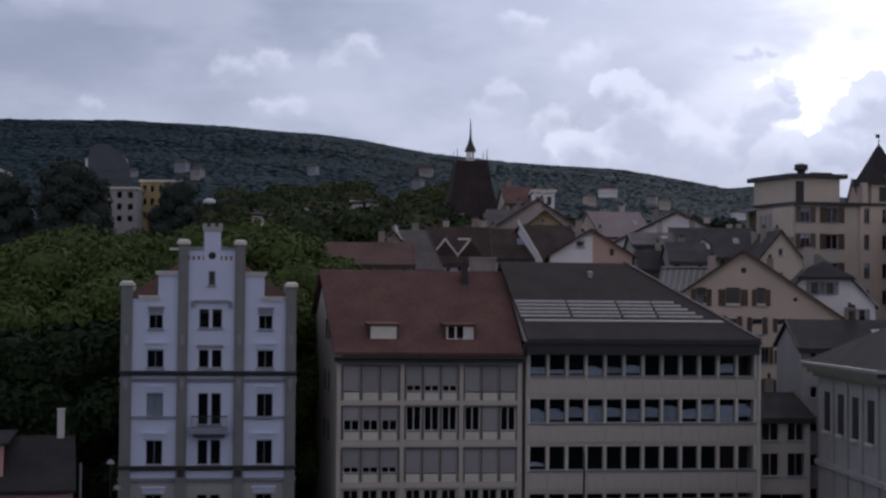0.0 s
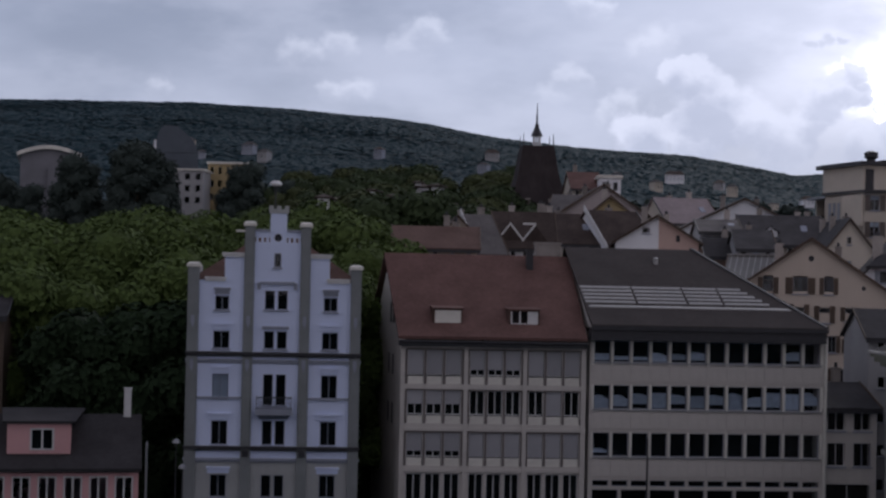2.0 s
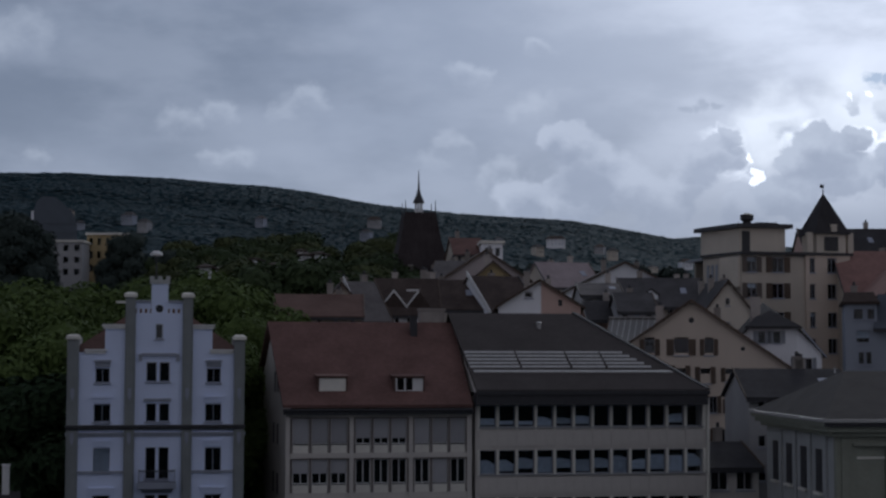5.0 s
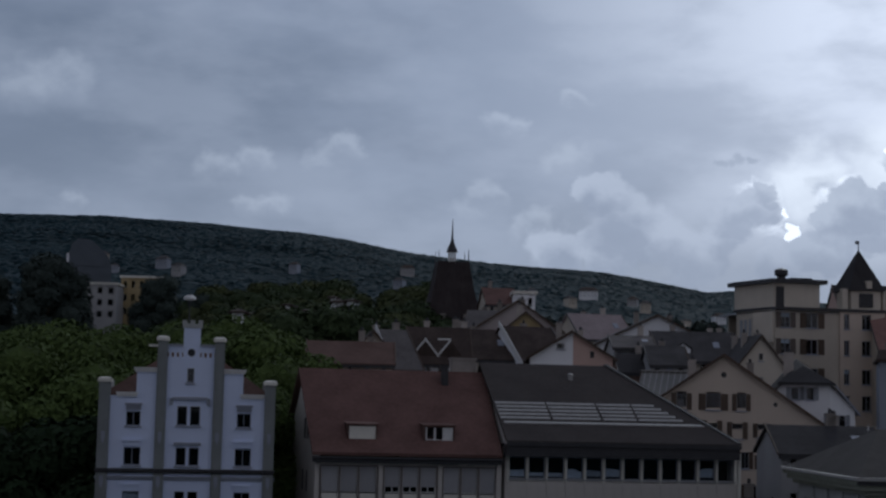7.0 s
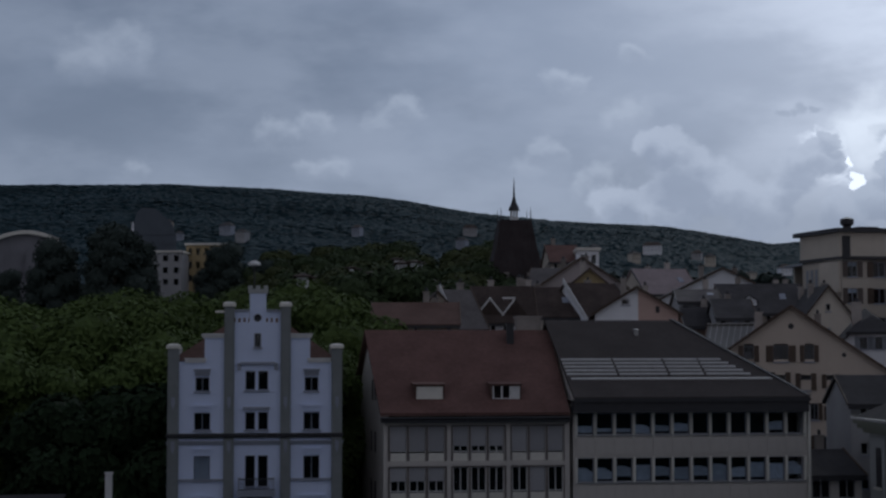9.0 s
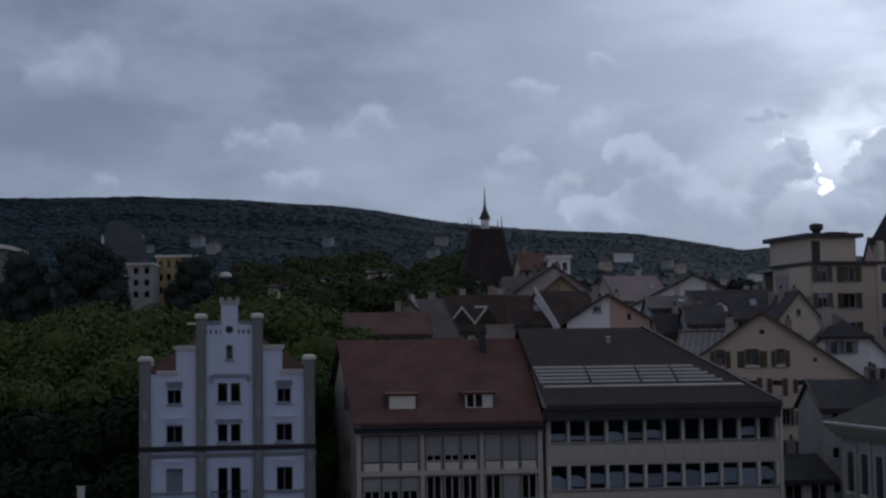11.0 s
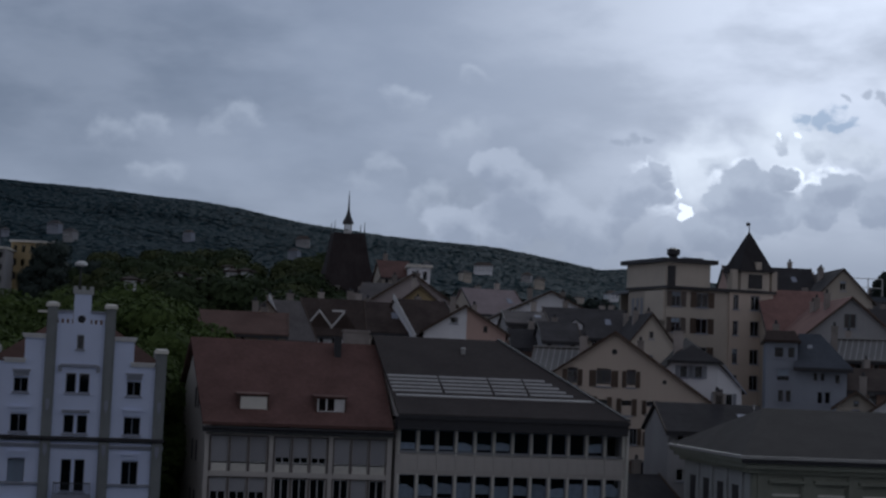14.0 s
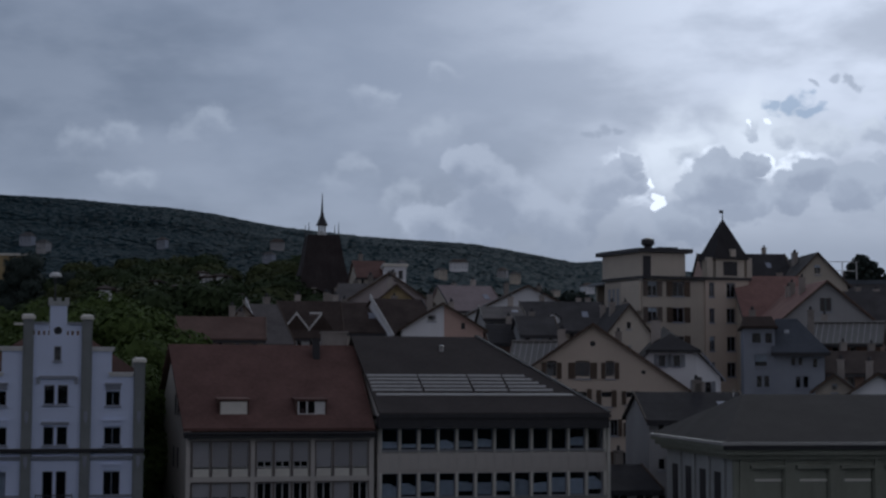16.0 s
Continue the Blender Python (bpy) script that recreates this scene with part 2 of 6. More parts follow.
# near-black, for sheets added behind windows in place of unlit rooms
m_room_dark = surface("painted_room_dark", (0.014, 0.013, 0.013), 0.9, 0.3, 0.5, 4, 0.0)
blind = surface("grey_roller_blind", (0.33, 0.33, 0.35), 0.6, 0.08, 0.6, 9, 0.1, per_object=0.10)
brick = surface("brown_brick", (0.22, 0.15, 0.12), 0.9, 0.25, 1.0, 12, 0.4)
rooftile = tiled("brown_red_tiles", (0.13, 0.082, 0.07))
roofred = tiled("dull_red_tiles", (0.135, 0.078, 0.069), spread=0.35)
roofpink = tiled("faded_pink_tiles", (0.25, 0.15, 0.135))
roofbrown = tiled("brown_tiles", (0.066, 0.051, 0.046), spread=0.45)
roofgrey = tiled("grey_tiles", (0.074, 0.071, 0.074), spread=0.4)
roofdark = tiled("dark_slate", (0.046, 0.044, 0.047), spread=0.35)
roofmid = tiled("weathered_grey_tiles", (0.13, 0.12, 0.12), spread=0.35)
roofpale = tiled("pale_faded_tiles", (0.30, 0.25, 0.255), spread=0.25)
roofsheet = tiled("grey_brown_sheet", (0.068, 0.060, 0.058), course=0.5, spread=0.2)
rooflight = surface("pale_sheet_roof", (0.15, 0.145, 0.14), 0.6, 0.2, 0.5, 6, 0.1)
m_zinc = surface("weathered_zinc", (0.30, 0.31, 0.33), 0.45, 0.2, 1.0, 9, 0.1, metal=0.6)
m_solar = surface("pale_louvre_metal", (0.36, 0.355, 0.35), 0.5, 0.12, 1.2, 9, 0.1)
m_dark = surface("dark_metal_and_shade", (0.035, 0.035, 0.04), 0.5, 0.2, 2.0, 9, 0.1)
m_trim = surface("painted_wood_frame", (0.62, 0.62, 0.62), 0.6, 0.1, 2.0, 9, 0.1)
m_greytrim = surface("grey_moulding", (0.27, 0.29, 0.35), 0.7, 0.12, 1.0, 9, 0.1)
m_brown = surface("brown_shutter", (0.085, 0.06, 0.045), 0.7, 0.2, 2.0, 9, 0.2, per_object=0.2)
m_greyblue = surface("grey_shutter", (0.28, 0.30, 0.34), 0.7, 0.15, 2.0, 9, 0.2, per_object=0.1)
m_dullshutter = surface("weathered_brown_shutter", (0.13, 0.11, 0.10), 0.8, 0.2, 2.0, 9, 0.2, per_object=0.1)
m_curtain = surface("pale_curtain_and_reflection", (0.52, 0.57, 0.65), 0.9, 0.2, 3.0, 9, 0.1, per_object=0.3)
m_chimney = surface("rendered_chimney", (0.34, 0.31, 0.29), 0.9, 0.2, 1.0, 6, 0.2, per_object=0.3)
m_bark = surface("bark", (0.09, 0.07, 0.05), 0.9, 0.3, 2.0, 12, 0.5)
# ground shares the hill's blue-green, with aerial haze painted into the base colour
m_hazed_earth = surface("hazed_earth_and_grass", (0.0120, 0.0305, 0.0395), 0.95, 0.4, 0.02, 0.6, 0.4)


def leaves(name, base, spread, hue=0.0, trans=0.25):
    m = bpy.data.materials.new(name)
    m.use_nodes = True
    n, l = m.node_tree.nodes, m.node_tree.links
    b = n["Principled BSDF"]
    b.inputs["Roughness"].default_value = 0.8
    b.inputs["Specular IOR Level"].default_value = 0.1
    geo = n.new("ShaderNodeNewGeometry")
    info = n.new("ShaderNodeObjectInfo")
    add = n.new("ShaderNodeMath")
    add.operation = "MULTIPLY_ADD"
    l.new(info.outputs["Random"], add.inputs[0])
    add.inputs[1].default_value = 0.7
    l.new(geo.outputs["Random Per Island"], add.inputs[2])
    mr = n.new("ShaderNodeMapRange")
    mr.inputs[2].default_value = 1.7
    mr.inputs[3].default_value, mr.inputs[4].default_value = 1 - spread, 1 + spread
    l.new(add.outputs[0], mr.inputs[0])
    sc = n.new("ShaderNodeVectorMath")
    sc.operation = "SCALE"
    sc.inputs[0].default_value = base
    l.new(mr.outputs[0], sc.inputs["Scale"])
    l.new(sc.outputs[0], b.inputs["Base Color"])
    return m


leaf_fresh = leaves("fresh_green_leaves", (0.082, 0.118, 0.036), 0.24)
leaf_mid = leaves("green_leaves", (0.048, 0.068, 0.032), 0.25)
leaf_olive = leaves("olive_green_leaves", (0.066, 0.08, 0.036), 0.25)
# dark green lifted towards blue-grey, with distance haze put into the leaf colour
leaf_dark = leaves("hazed_dark_green_leaves", (0.044, 0.058, 0.052), 0.2)
# forest green pushed to blue: aerial haze painted into the leaves
leaf_far_hazed = leaves("hazed_hill_forest", (0.0120, 0.0305, 0.0395), 0.16)
# darker copy of the leaf green, with the shade under the crowns painted in
leaf_shade = leaves("shade_tinted_green_leaves", (0.021, 0.036, 0.017), 0.25)


def glass_like(name, tint, rough=0.03):
    m = bpy.data.materials.new(name)
    m.use_nodes = True
    b = m.node_tree.nodes["Principled BSDF"]
    b.inputs["Base Color"].default_value = (*tint, 1)
    b.inputs["Roughness"].default_value = rough
    b.inputs["Transmission Weight"].default_value = 1.0
    b.inputs["IOR"].default_value = 1.33
    return m


glass = glass_like("window_glass", (0.75, 0.8, 0.85))


# ---- mesh helpers ----
class Geo:
    def __init__(self):
        self.v, self.f = [], []

    def poly(self, *pts):
        i = len(self.v)
        self.v += [tuple(p) for p in pts]
        self.f.append(tuple(range(i, i + len(pts))))
        return self

    def box(self, x0, x1, y0, y1, z0, z1):
        i = len(self.v)
        self.v += [(x0, y0, z0), (x1, y0, z0), (x1, y1, z0), (x0, y1, z0), (x0, y0, z1), (x1, y0, z1), (x1, y1, z1), (x0, y1, z1)]
        self.f += [tuple(i + k for k in q) for q in ((0, 3, 2, 1), (4, 5, 6, 7), (0, 1, 5, 4), (1, 2, 6, 5), (2, 3, 7, 6), (3, 0, 4, 7))]
        return self

    def prism(self, base, lift):
        """A closed solid: the base polygon and its copy moved by lift."""
        i, n = len(self.v), len(base)
        self.v += [tuple(p) for p in base] + [tuple(Vector(p) + Vector(lift)) for p in base]
        self.f.append(tuple(range(i, i + n)))
        self.f.append(tuple(range(i + 2 * n - 1, i + n - 1, -1)))
        self.f += [(i + (k + 1) % n, i + k, i + n + k, i + n + (k + 1) % n) for k in range(n)]
        return self

    def loft(self, rings, cap=True):
        n = len(rings[0])
        i = len(self.v)
        for r in rings:
            self.v += [tuple(p) for p in r]
        for a in range(len(rings) - 1):
            for k in range(n):
                p, q = i + a * n + k, i + a * n + (k + 1) % n
                self.f.append((p, q, q + n, p + n))
        if cap:
            self.f.append(tuple(range(i + n - 1, i - 1, -1)))
            self.f.append(tuple(range(i + (len(rings) - 1) * n, i + len(rings) * n)))
        return self

    def mesh(self, name, material):
        me = bpy.data.meshes.new(name)
        me.from_pydata(self.v, [], self.f)
        bm = bmesh.new()
        bm.from_mesh(me)
        bmesh.ops.recalc_face_normals(bm, faces=bm.faces)
        bm.to_mesh(me)
        bm.free()
        me.materials.append(material)
        return me


def circle(x, y, z, r, n=12):
    return [(x + r * math.cos(2 * math.pi * k / n), y + r * math.sin(2 * math.pi * k / n), z) for k in range(n)]


def part(name, geo, material, parent, label="", at=None):
    ob = new(name, geo.mesh(name, material) if isinstance(geo, Geo) else geo)
    ob.parent = parent
    if at:
        ob.location = at
    return tagged(ob, label)


def thing(name, label, category, m=None, group="", kind=""):
    ob = new(name)
    ob.matrix_basis = m or Matrix()
    return tagged(ob, label, category, group, kind)


cache = {}


def shared(key, make, material, name):
    k = (key, material.name)
    if k not in cache:
        cache[k] = make().mesh(name, material)
    return cache[k]


def window(parent, u, z, w, h, v=0.0, split=1, trim=None, shutters=None, curtain=False, sill=True, bar=0.06, deep=0.16, rail=0.0):
    """A window in a wall opening: frame > pane, sill, shutters, curtain. Origin at the opening's lower left corner."""
    w, h = round(w, 2), round(h, 2)

    def frame_geo():
        g = Geo()
        g.box(0, bar, deep, deep + 0.08, 0, h).box(w - bar, w, deep, deep + 0.08, 0, h)
        g.box(bar, w - bar, deep, deep + 0.08, 0, bar).box(bar, w - bar, deep, deep + 0.08, h - bar, h)
        for k in range(1, split):
            x = w * k / split
            g.box(x - bar / 2, x + bar / 2, deep - 0.01, deep + 0.08, bar, h - bar)
        if rail:
            g.box(bar, w - bar, deep - 0.005, deep + 0.07, h * rail - bar / 2, h * rail + bar / 2)
        return g

    fr = part("window", shared(("frame", w, h, split, bar, deep, rail), frame_geo, trim or m_trim, "window"), trim or m_trim, parent, at=(u, v, z))
    for k in range(split):
        x0, x1 = w * k / split, w * (k + 1) / split
        part("pane", shared(("pane", round(x1 - x0, 3), h, deep), lambda: Geo().box(bar / 2, x1 - x0 - bar / 2, deep + 0.03, deep + 0.045, bar / 2, h - bar / 2), glass, "pane"), glass, fr, at=(x0, 0, 0)).visible_shadow = False
    if sill:
        part("sill", shared(("sill", w), lambda: Geo().box(-0.1, w + 0.1, -0.12, deep, -0.12, -0.004), sill if sill is not True else m_greytrim, "sill"), m_greytrim, fr)
    if curtain:
        top = round(h * curtain, 2)
        part("curtain", shared(("curtain", w, h, top), lambda: Geo().box(bar, w - bar, deep + 0.06, deep + 0.075, h - top, h - 0.03), m_curtain, "curtain"), m_curtain, fr)
    if shutters:
        sw = min(w * 0.52, 0.8)

        def leaf():
            prof = [(0, -0.012, -0.04)]
            for k in range(7):
                zz = -0.04 + (h + 0.08) * k / 7
                prof += [(0, -0.085, zz + 0.004), (0, -0.05, zz + (h + 0.08) / 7)]
            g = Geo().prism(prof + [(0, -0.012, h + 0.04)], (sw, 0, 0))
            return g

        part("shutter", shared(("shutter", w, h), leaf, shutters, "shutter"), shutters, fr, at=(-sw - 0.02, 0, 0))
        part("shutter", shared(("shutter", w, h), leaf, shutters, "shutter"), shutters, fr, at=(w + 0.02, 0, 0))
    return fr


def pierced(g, u0, u1, z0, z1, holes, v0=0.0, v1=0.35):
    """A wall with rectangular openings (u, z, w, h) that go through it, as one connected shell."""
    us = sorted({round(a, 4) for a in (u0, u1, *(h[0] for h in holes), *(h[0] + h[2] for h in holes)) if u0 - 1e-6 <= a <= u1 + 1e-6})
    zs = sorted({round(a, 4) for a in (z0, z1, *(h[1] for h in holes), *(h[1] + h[3] for h in holes)) if z0 - 1e-6 <= a <= z1 + 1e-6})
    cells = {}
    for i, (ua, ub) in enumerate(zip(us, us[1:])):
        for k, (za, zb) in enumerate(zip(zs, zs[1:])):
            cu, cz = (ua + ub) / 2, (za + zb) / 2
            cells[i, k] = not any(h[0] < cu < h[0] + h[2] and h[1] < cz < h[1] + h[3] for h in holes)
    index = {}

    def at(i, k, back):
        if (i, k, back) not in index:
            index[i, k, back] = len(g.v)
            g.v.append((us[i], v1 if back else v0, zs[k]))
        return index[i, k, back]

    for (i, k), solid in cells.items():
        if not solid:
            continue
        for back in (0, 1):
            g.f.append((at(i, k, back), at(i + 1, k, back), at(i + 1, k + 1, back), at(i, k + 1, back)))
        for di, dk, p, q in ((-1, 0, (i, k), (i, k + 1)), (1, 0, (i + 1, k), (i + 1, k + 1)), (0, -1, (i, k), (i + 1, k)), (0, 1, (i, k + 1), (i + 1, k + 1))):
            if not cells.get((i + di, k + dk), False):
                g.f.append((at(*p, 0), at(*q, 0), at(*q, 1), at(*p, 1)))
    return g


# ---- ground: terrace, river bank, old town slope and wooded hill in one sheet ----
RIDGE = ((-0.6, 296), (-0.40, 300), (-0.277, 301), (-0.2, 300), (-0.13, 293), (-0.08, 283), (-0.05, 274), (-0.01, 256), (0.04, 240),
         (0.08, 237), (0.11, 231), (0.15, 217), (0.176, 207), (0.2, 212), (0.24, 196), (0.3, 170), (0.45, 140), (0.7, 120))


def step(a, b, x):
    s = min(max((x - a) / (b - a), 0), 1)
    return s * s * (3 - 2 * s)


def ridge(a):
    return float(np.interp(a, [r[0] for r in RIDGE], [r[1] for r in RIDGE]))


def ground_z(x, y):
    z = 17.3 * (1 - step(2, 30, y))
    z += 10 * step(125, 205, y) + 12 * step(200, 330, y) + 25 * step(330, 900, y)
    if y > 500:
        top = ridge(x / max(y, 1)) - 47 - 15.0
        z += top * step(600, 2500, y) ** 1.15 * (1 - 0.25 * step(2500, 3600, y))
        z += noise.noise((x / 160, y / 160, 0)) * 7 * step(600, 1100, y) * (1 - 0.7 * step(2000, 2400, y))
    return z


def ground():
    g = Geo()
    ys = [-80, -40, 0, 2, 5, 8, 11, 14, 17, 20, 25, 30, 45, 70, 100, 125] + list(range(140, 340, 20)) + list(range(340, 900, 40)) + list(range(900, 2600, 60)) + [2700, 2900, 3200, 3600, 4200]
    cols = np.linspace(-1, 1, 90)
    for y in ys:
        half = max(160, y * 0.62)
        g.v += [(half * c, y, ground_z(half * c, y)) for c in cols]
    n = len(cols)
    for a in range(len(ys) - 1):
        for k in range(n - 1):
            i = a * n + k
            g.f.append((i, i + 1, i + n + 1, i + n))
    ob = new("ground", g.mesh("ground", m_hazed_earth))
    for p in ob.data.polygons:
        p.use_smooth = True
    tagged(ob, "dark slope rising to a long hill, haze blue in its colour", "ground", kind="structure")


ground()


def on_slope(a, elevation):
    """The distance at which the hillside meets that line of sight."""
    y = 420.0
    while y < 2400 and ground_z(a * y, y) < EYE + elevation * y:
        y += 10
    return y


site_dice = random.Random(5)
SITES = []
for k in range(12):
    a = site_dice.uniform(-0.29, 0.19)
    y = on_slope(a, site_dice.choice((0.048, 0.055, 0.06, 0.066, 0.072)) + (0.012 if a < -0.1 else 0.0) + site_dice.uniform(-0.003, 0.004))
    SITES.append((a * y, y, site_dice.uniform(5, 10)))
for a, elevation, w in ((-0.0154, 0.080, 14), (-0.020, 0.071, 9), (0.0964, 0.0675, 18), (0.090, 0.062, 8), (-0.205, 0.083, 12), (-0.168, 0.081, 11), (-0.158, 0.076, 9), (-0.085, 0.080, 8), (0.135, 0.060, 9)):
    y = on_slope(a, elevation)
    SITES.append((a * y, y, w))


def forest():
    """Tree tops that cover the far hill."""
    rng = np.random.default_rng(4)
    ico = np.array([(1, 0, 0), (0, 1, 0), (-1, 0, 0), (0, -1, 0), (0.44, 0.44, 0.6), (-0.44, 0.44, 0.6), (-0.44, -0.44, 0.6), (0.44, -0.44, 0.6), (0, 0, 0.9)])
    tri = [(0, 1, 4), (1, 2, 5), (2, 3, 6), (3, 0, 7), (0, 4, 8), (4, 1, 8), (1, 5, 8), (5, 2, 8), (2, 6, 8), (6, 3, 8), (3, 7, 8), (7, 0, 8)]
    g = Geo()
    count = 0
    while count < 60000:
        y = float(rng.uniform(720, 2560))
        a = float(rng.uniform(-0.42, 0.46))
        x = a * y
        if any(-3 < x - hx < hw + 3 and -9 < y - hy < 12 for hx, hy, hw in SITES):
            continue
        if y < 1250 and noise.noise((x / 90, y / 120, 3.0)) < 0.05:
            continue
        r = float(rng.uniform(4.5, 7.5)) * (0.75 + 0.25 * y / 2500)
        c = np.array((x, y, ground_z(x, y) - 0.3))
        turn = float(rng.uniform(0, 1.57))
        spin = np.array(((math.cos(turn), math.sin(turn), 0), (-math.sin(turn), math.cos(turn), 0), (0, 0, 1)))
        pts = ico @ spin * rng.uniform(0.8, 1.2, (9, 1)) * r * np.array((1.2, 1.2, rng.uniform(0.5, 1.0) if y > 2400 else rng.uniform(0.18, 0.36))) + c
        i = len(g.v)
        g.v += [tuple(p) for p in pts]
        g.f += [(i + p, i + q, i + s) for p, q, s in tri]
        count += 1
    me = bpy.data.meshes.new("forest")
    me.from_pydata(g.v, [], g.f)
    me.materials.append(leaf_far_hazed)
    for p in me.polygons:
        p.use_smooth = True
    tagged(new("forest", me), "dark green woods covering the long hill, haze blue in their colour", "forest", kind="stuff")


forest()


# ---- houses ----
def roof_slab(g, a, b, c, d, thick=0.22):
    """A sloping slab on four corners, given lower edge first."""
    g.prism([a, b, c, d], (0, 0, thick))


def chimney(parent, u, v, z, h=1.5, w=0.6):
    ch = part("chimney", Geo().box(u - w / 2, u + w / 2, v - w / 2, v + w / 2, z - 1.6, z + h).box(u - w / 2 - 0.06, u + w / 2 + 0.06, v - w / 2 - 0.06, v + w / 2 + 0.06, z + h, z + h + 0.12), m_chimney, parent)
    part("chimney_pot", Geo().loft([circle(u, v, z + h + 0.1, w * 0.26, 8), circle(u, v, z + h + 0.5, w * 0.2, 8)]), m_dark, ch)


def dormer(parent, u, v, z, w, h, depth, wall, roof):
    """A small gabled dormer whose front stands at v."""
    body = part("dormer", pierced(Geo(), u, u + w, z, z + h, [(u + w * 0.25, z + h * 0.2, w * 0.5, h * 0.65)], v, v + 0.2).box(u, u + 0.12, v + 0.2, v + depth, z, z + h).box(u + w - 0.12, u + w, v + 0.2, v + depth, z, z + h)
                .prism([(u, v, z + h), (u + w, v, z + h), (u + w / 2, v, z + h + w * 0.36)], (0, 0.2, 0)), wall, parent)
    g = Geo()
    roof_slab(g, (u - 0.2, v - 0.2, z + h - 0.1), (u - 0.2, v + depth, z + h - 0.1), (u + w / 2, v + depth, z + h + w * 0.4), (u + w / 2, v - 0.2, z + h + w * 0.4), 0.1)
    roof_slab(g, (u + w + 0.2, v - 0.2, z + h - 0.1), (u + w + 0.2, v + depth, z + h - 0.1), (u + w / 2, v + depth, z + h + w * 0.4), (u + w / 2, v - 0.2, z + h + w * 0.4), 0.1)
    part("dormer_roof", g, roof, body)
    part("dormer_window", Geo().box(u + w * 0.25, u + w * 0.75, v + 0.08, v + 0.1, z + h * 0.2, z + h * 0.85), glass, body)


dice = random.Random(7)


def house(name, label, x, y, w, d, ze, zr, kind, wall, roof, rows, wh, cols, shut, turn=None, base=None, chimneys=3, openings=None, verge=None):
    """A town house: front wall with windows, side and back walls, roof, chimneys."""
    turn = dice.uniform(-4, 6) if turn is None else turn
    z0 = (ground_z(x + w / 2, y + d / 2) - 1.5) if base is None else base
    top = thing(name, label, "house", pose(x, y, z0, 0, 0, turn), group="old-town houses" if name == "old_town_house" else "")
    e, r = ze - z0, zr - z0
    ww = min(wh * 0.62, w / cols * 0.5)
    holes = []
    storey = max(2.6, wh * 1.9)
    levels = list(rows)
    while levels[-1] - storey > z0 + 4 and len(levels) < 7:
        levels.append(levels[-1] - storey)
    for i, zz in enumerate(levels):
        b = zz - z0
        n = cols
        if b + wh > e:
            inside = 1 - (b + wh - e) / max(r - e, 0.1)
            if kind != "front":
                continue
            n = max(1, int(cols * inside + 0.3))
            span = w * inside * 0.8
        else:
            span = w
        for k in range(n):
            holes.append((w / 2 - span / 2 + span * (k + 0.5) / n - ww / 2, b, ww, wh))
    if openings:
        holes = [(a, b - z0, c, h) for a, b, c, h in openings]
    low = [h for h in holes if h[1] + h[3] <= e]
    high = [h for h in holes if h[1] + h[3] > e]
    g = pierced(Geo(), 0, w, 0, e, low)
    if kind == "front":
        # gable built in courses so that the attic openings go through it
        steps = 14
        for s in range(steps):
            za, zb = e + (r - e) * s / steps, e + (r - e) * (s + 1) / steps
            half = w / 2 * (1 - s / steps)
            half_top = w / 2 * (1 - (s + 1) / steps)
            cut = [h for h in high if h[1] < (za + zb) / 2 < h[1] + h[3]]
            xs = [w / 2 - half]
            for h in sorted(cut):
                xs += [h[0], h[0] + h[2]]
            xs.append(w / 2 + half)
            for k in range(0, len(xs), 2):
                a, b2 = xs[k], xs[k + 1]
                at = w / 2 - half_top if k == 0 else a
                bt = w / 2 + half_top if k == len(xs) - 2 else b2
                g.prism([(a, 0, za), (b2, 0, za), (bt, 0, zb), (at, 0, zb)], (0, 0.35, 0))
    part("front_wall", g, wall, top)
    sides = Geo().box(0, 0.35, 0.35, d - 0.35, 0, e).box(w - 0.35, w, 0.35, d - 0.35, 0, e).box(0, w, d - 0.35, d, 0, e)
    if kind == "front":
        sides.prism([(0, d, e), (w, d, e), (w / 2, d, r)], (0, -0.35, 0))
    else:
        for u in (0.0, w - 0.35):
            sides.prism([(u, 0.0, e), (u, d, e), (u, d / 2, r)], (0.35, 0, 0))
    part("side_wall", sides, wall, top)
    # added sheet close behind the front wall; its black stands in for room darkness
    part("dark_backing", Geo().box(0.36, w - 0.36, 0.9, 1.0, 0.1, e - 0.1), m_room_dark, top)
    g, o = Geo(), 0.45
    if kind == "front":
        drop = (r - e) / (w / 2) * o
        for s in (-1, 1):
            roof_slab(g, (w / 2 + s * (w / 2 + o), -o, e - drop), (w / 2 + s * (w / 2 + o), d + o, e - drop), (w / 2, d + o, r), (w / 2, -o, r))
    else:
        drop = (r - e) / (d / 2) * o
        roof_slab(g, (-0.25, -o, e - drop), (w + 0.25, -o, e - drop), (w + 0.25, d / 2, r), (-0.25, d / 2, r))
        roof_slab(g, (-0.25, d + o, e - drop), (w + 0.25, d + o, e - drop), (w + 0.25, d / 2, r), (-0.25, d / 2, r))
        part("gutter", Geo().box(-0.25, w + 0.25, -o - 0.12, -o + 0.02, e - drop - 0.16, e - drop + 0.1), m_dark, top)
    part("roof", g, roof, top)
    if roof is rooflight and kind == "side":
        for k in range(int(w / 0.6)):
            x0 = 0.1 + k * 0.6
            part("seam", Geo().prism([(x0, -o, e - drop + 0.22), (x0 + 0.07, -o, e - drop + 0.22), (x0 + 0.07, d / 2, r + 0.22), (x0, d / 2, r + 0.22)], (0, 0, 0.07)), m_solar, top)
        part("ridge_sheet", Geo().box(-0.3, w + 0.3, d / 2 - 0.35, d / 2 + 0.2, r + 0.2, r + 0.34), m_solar, top, "pale ridge flashing")
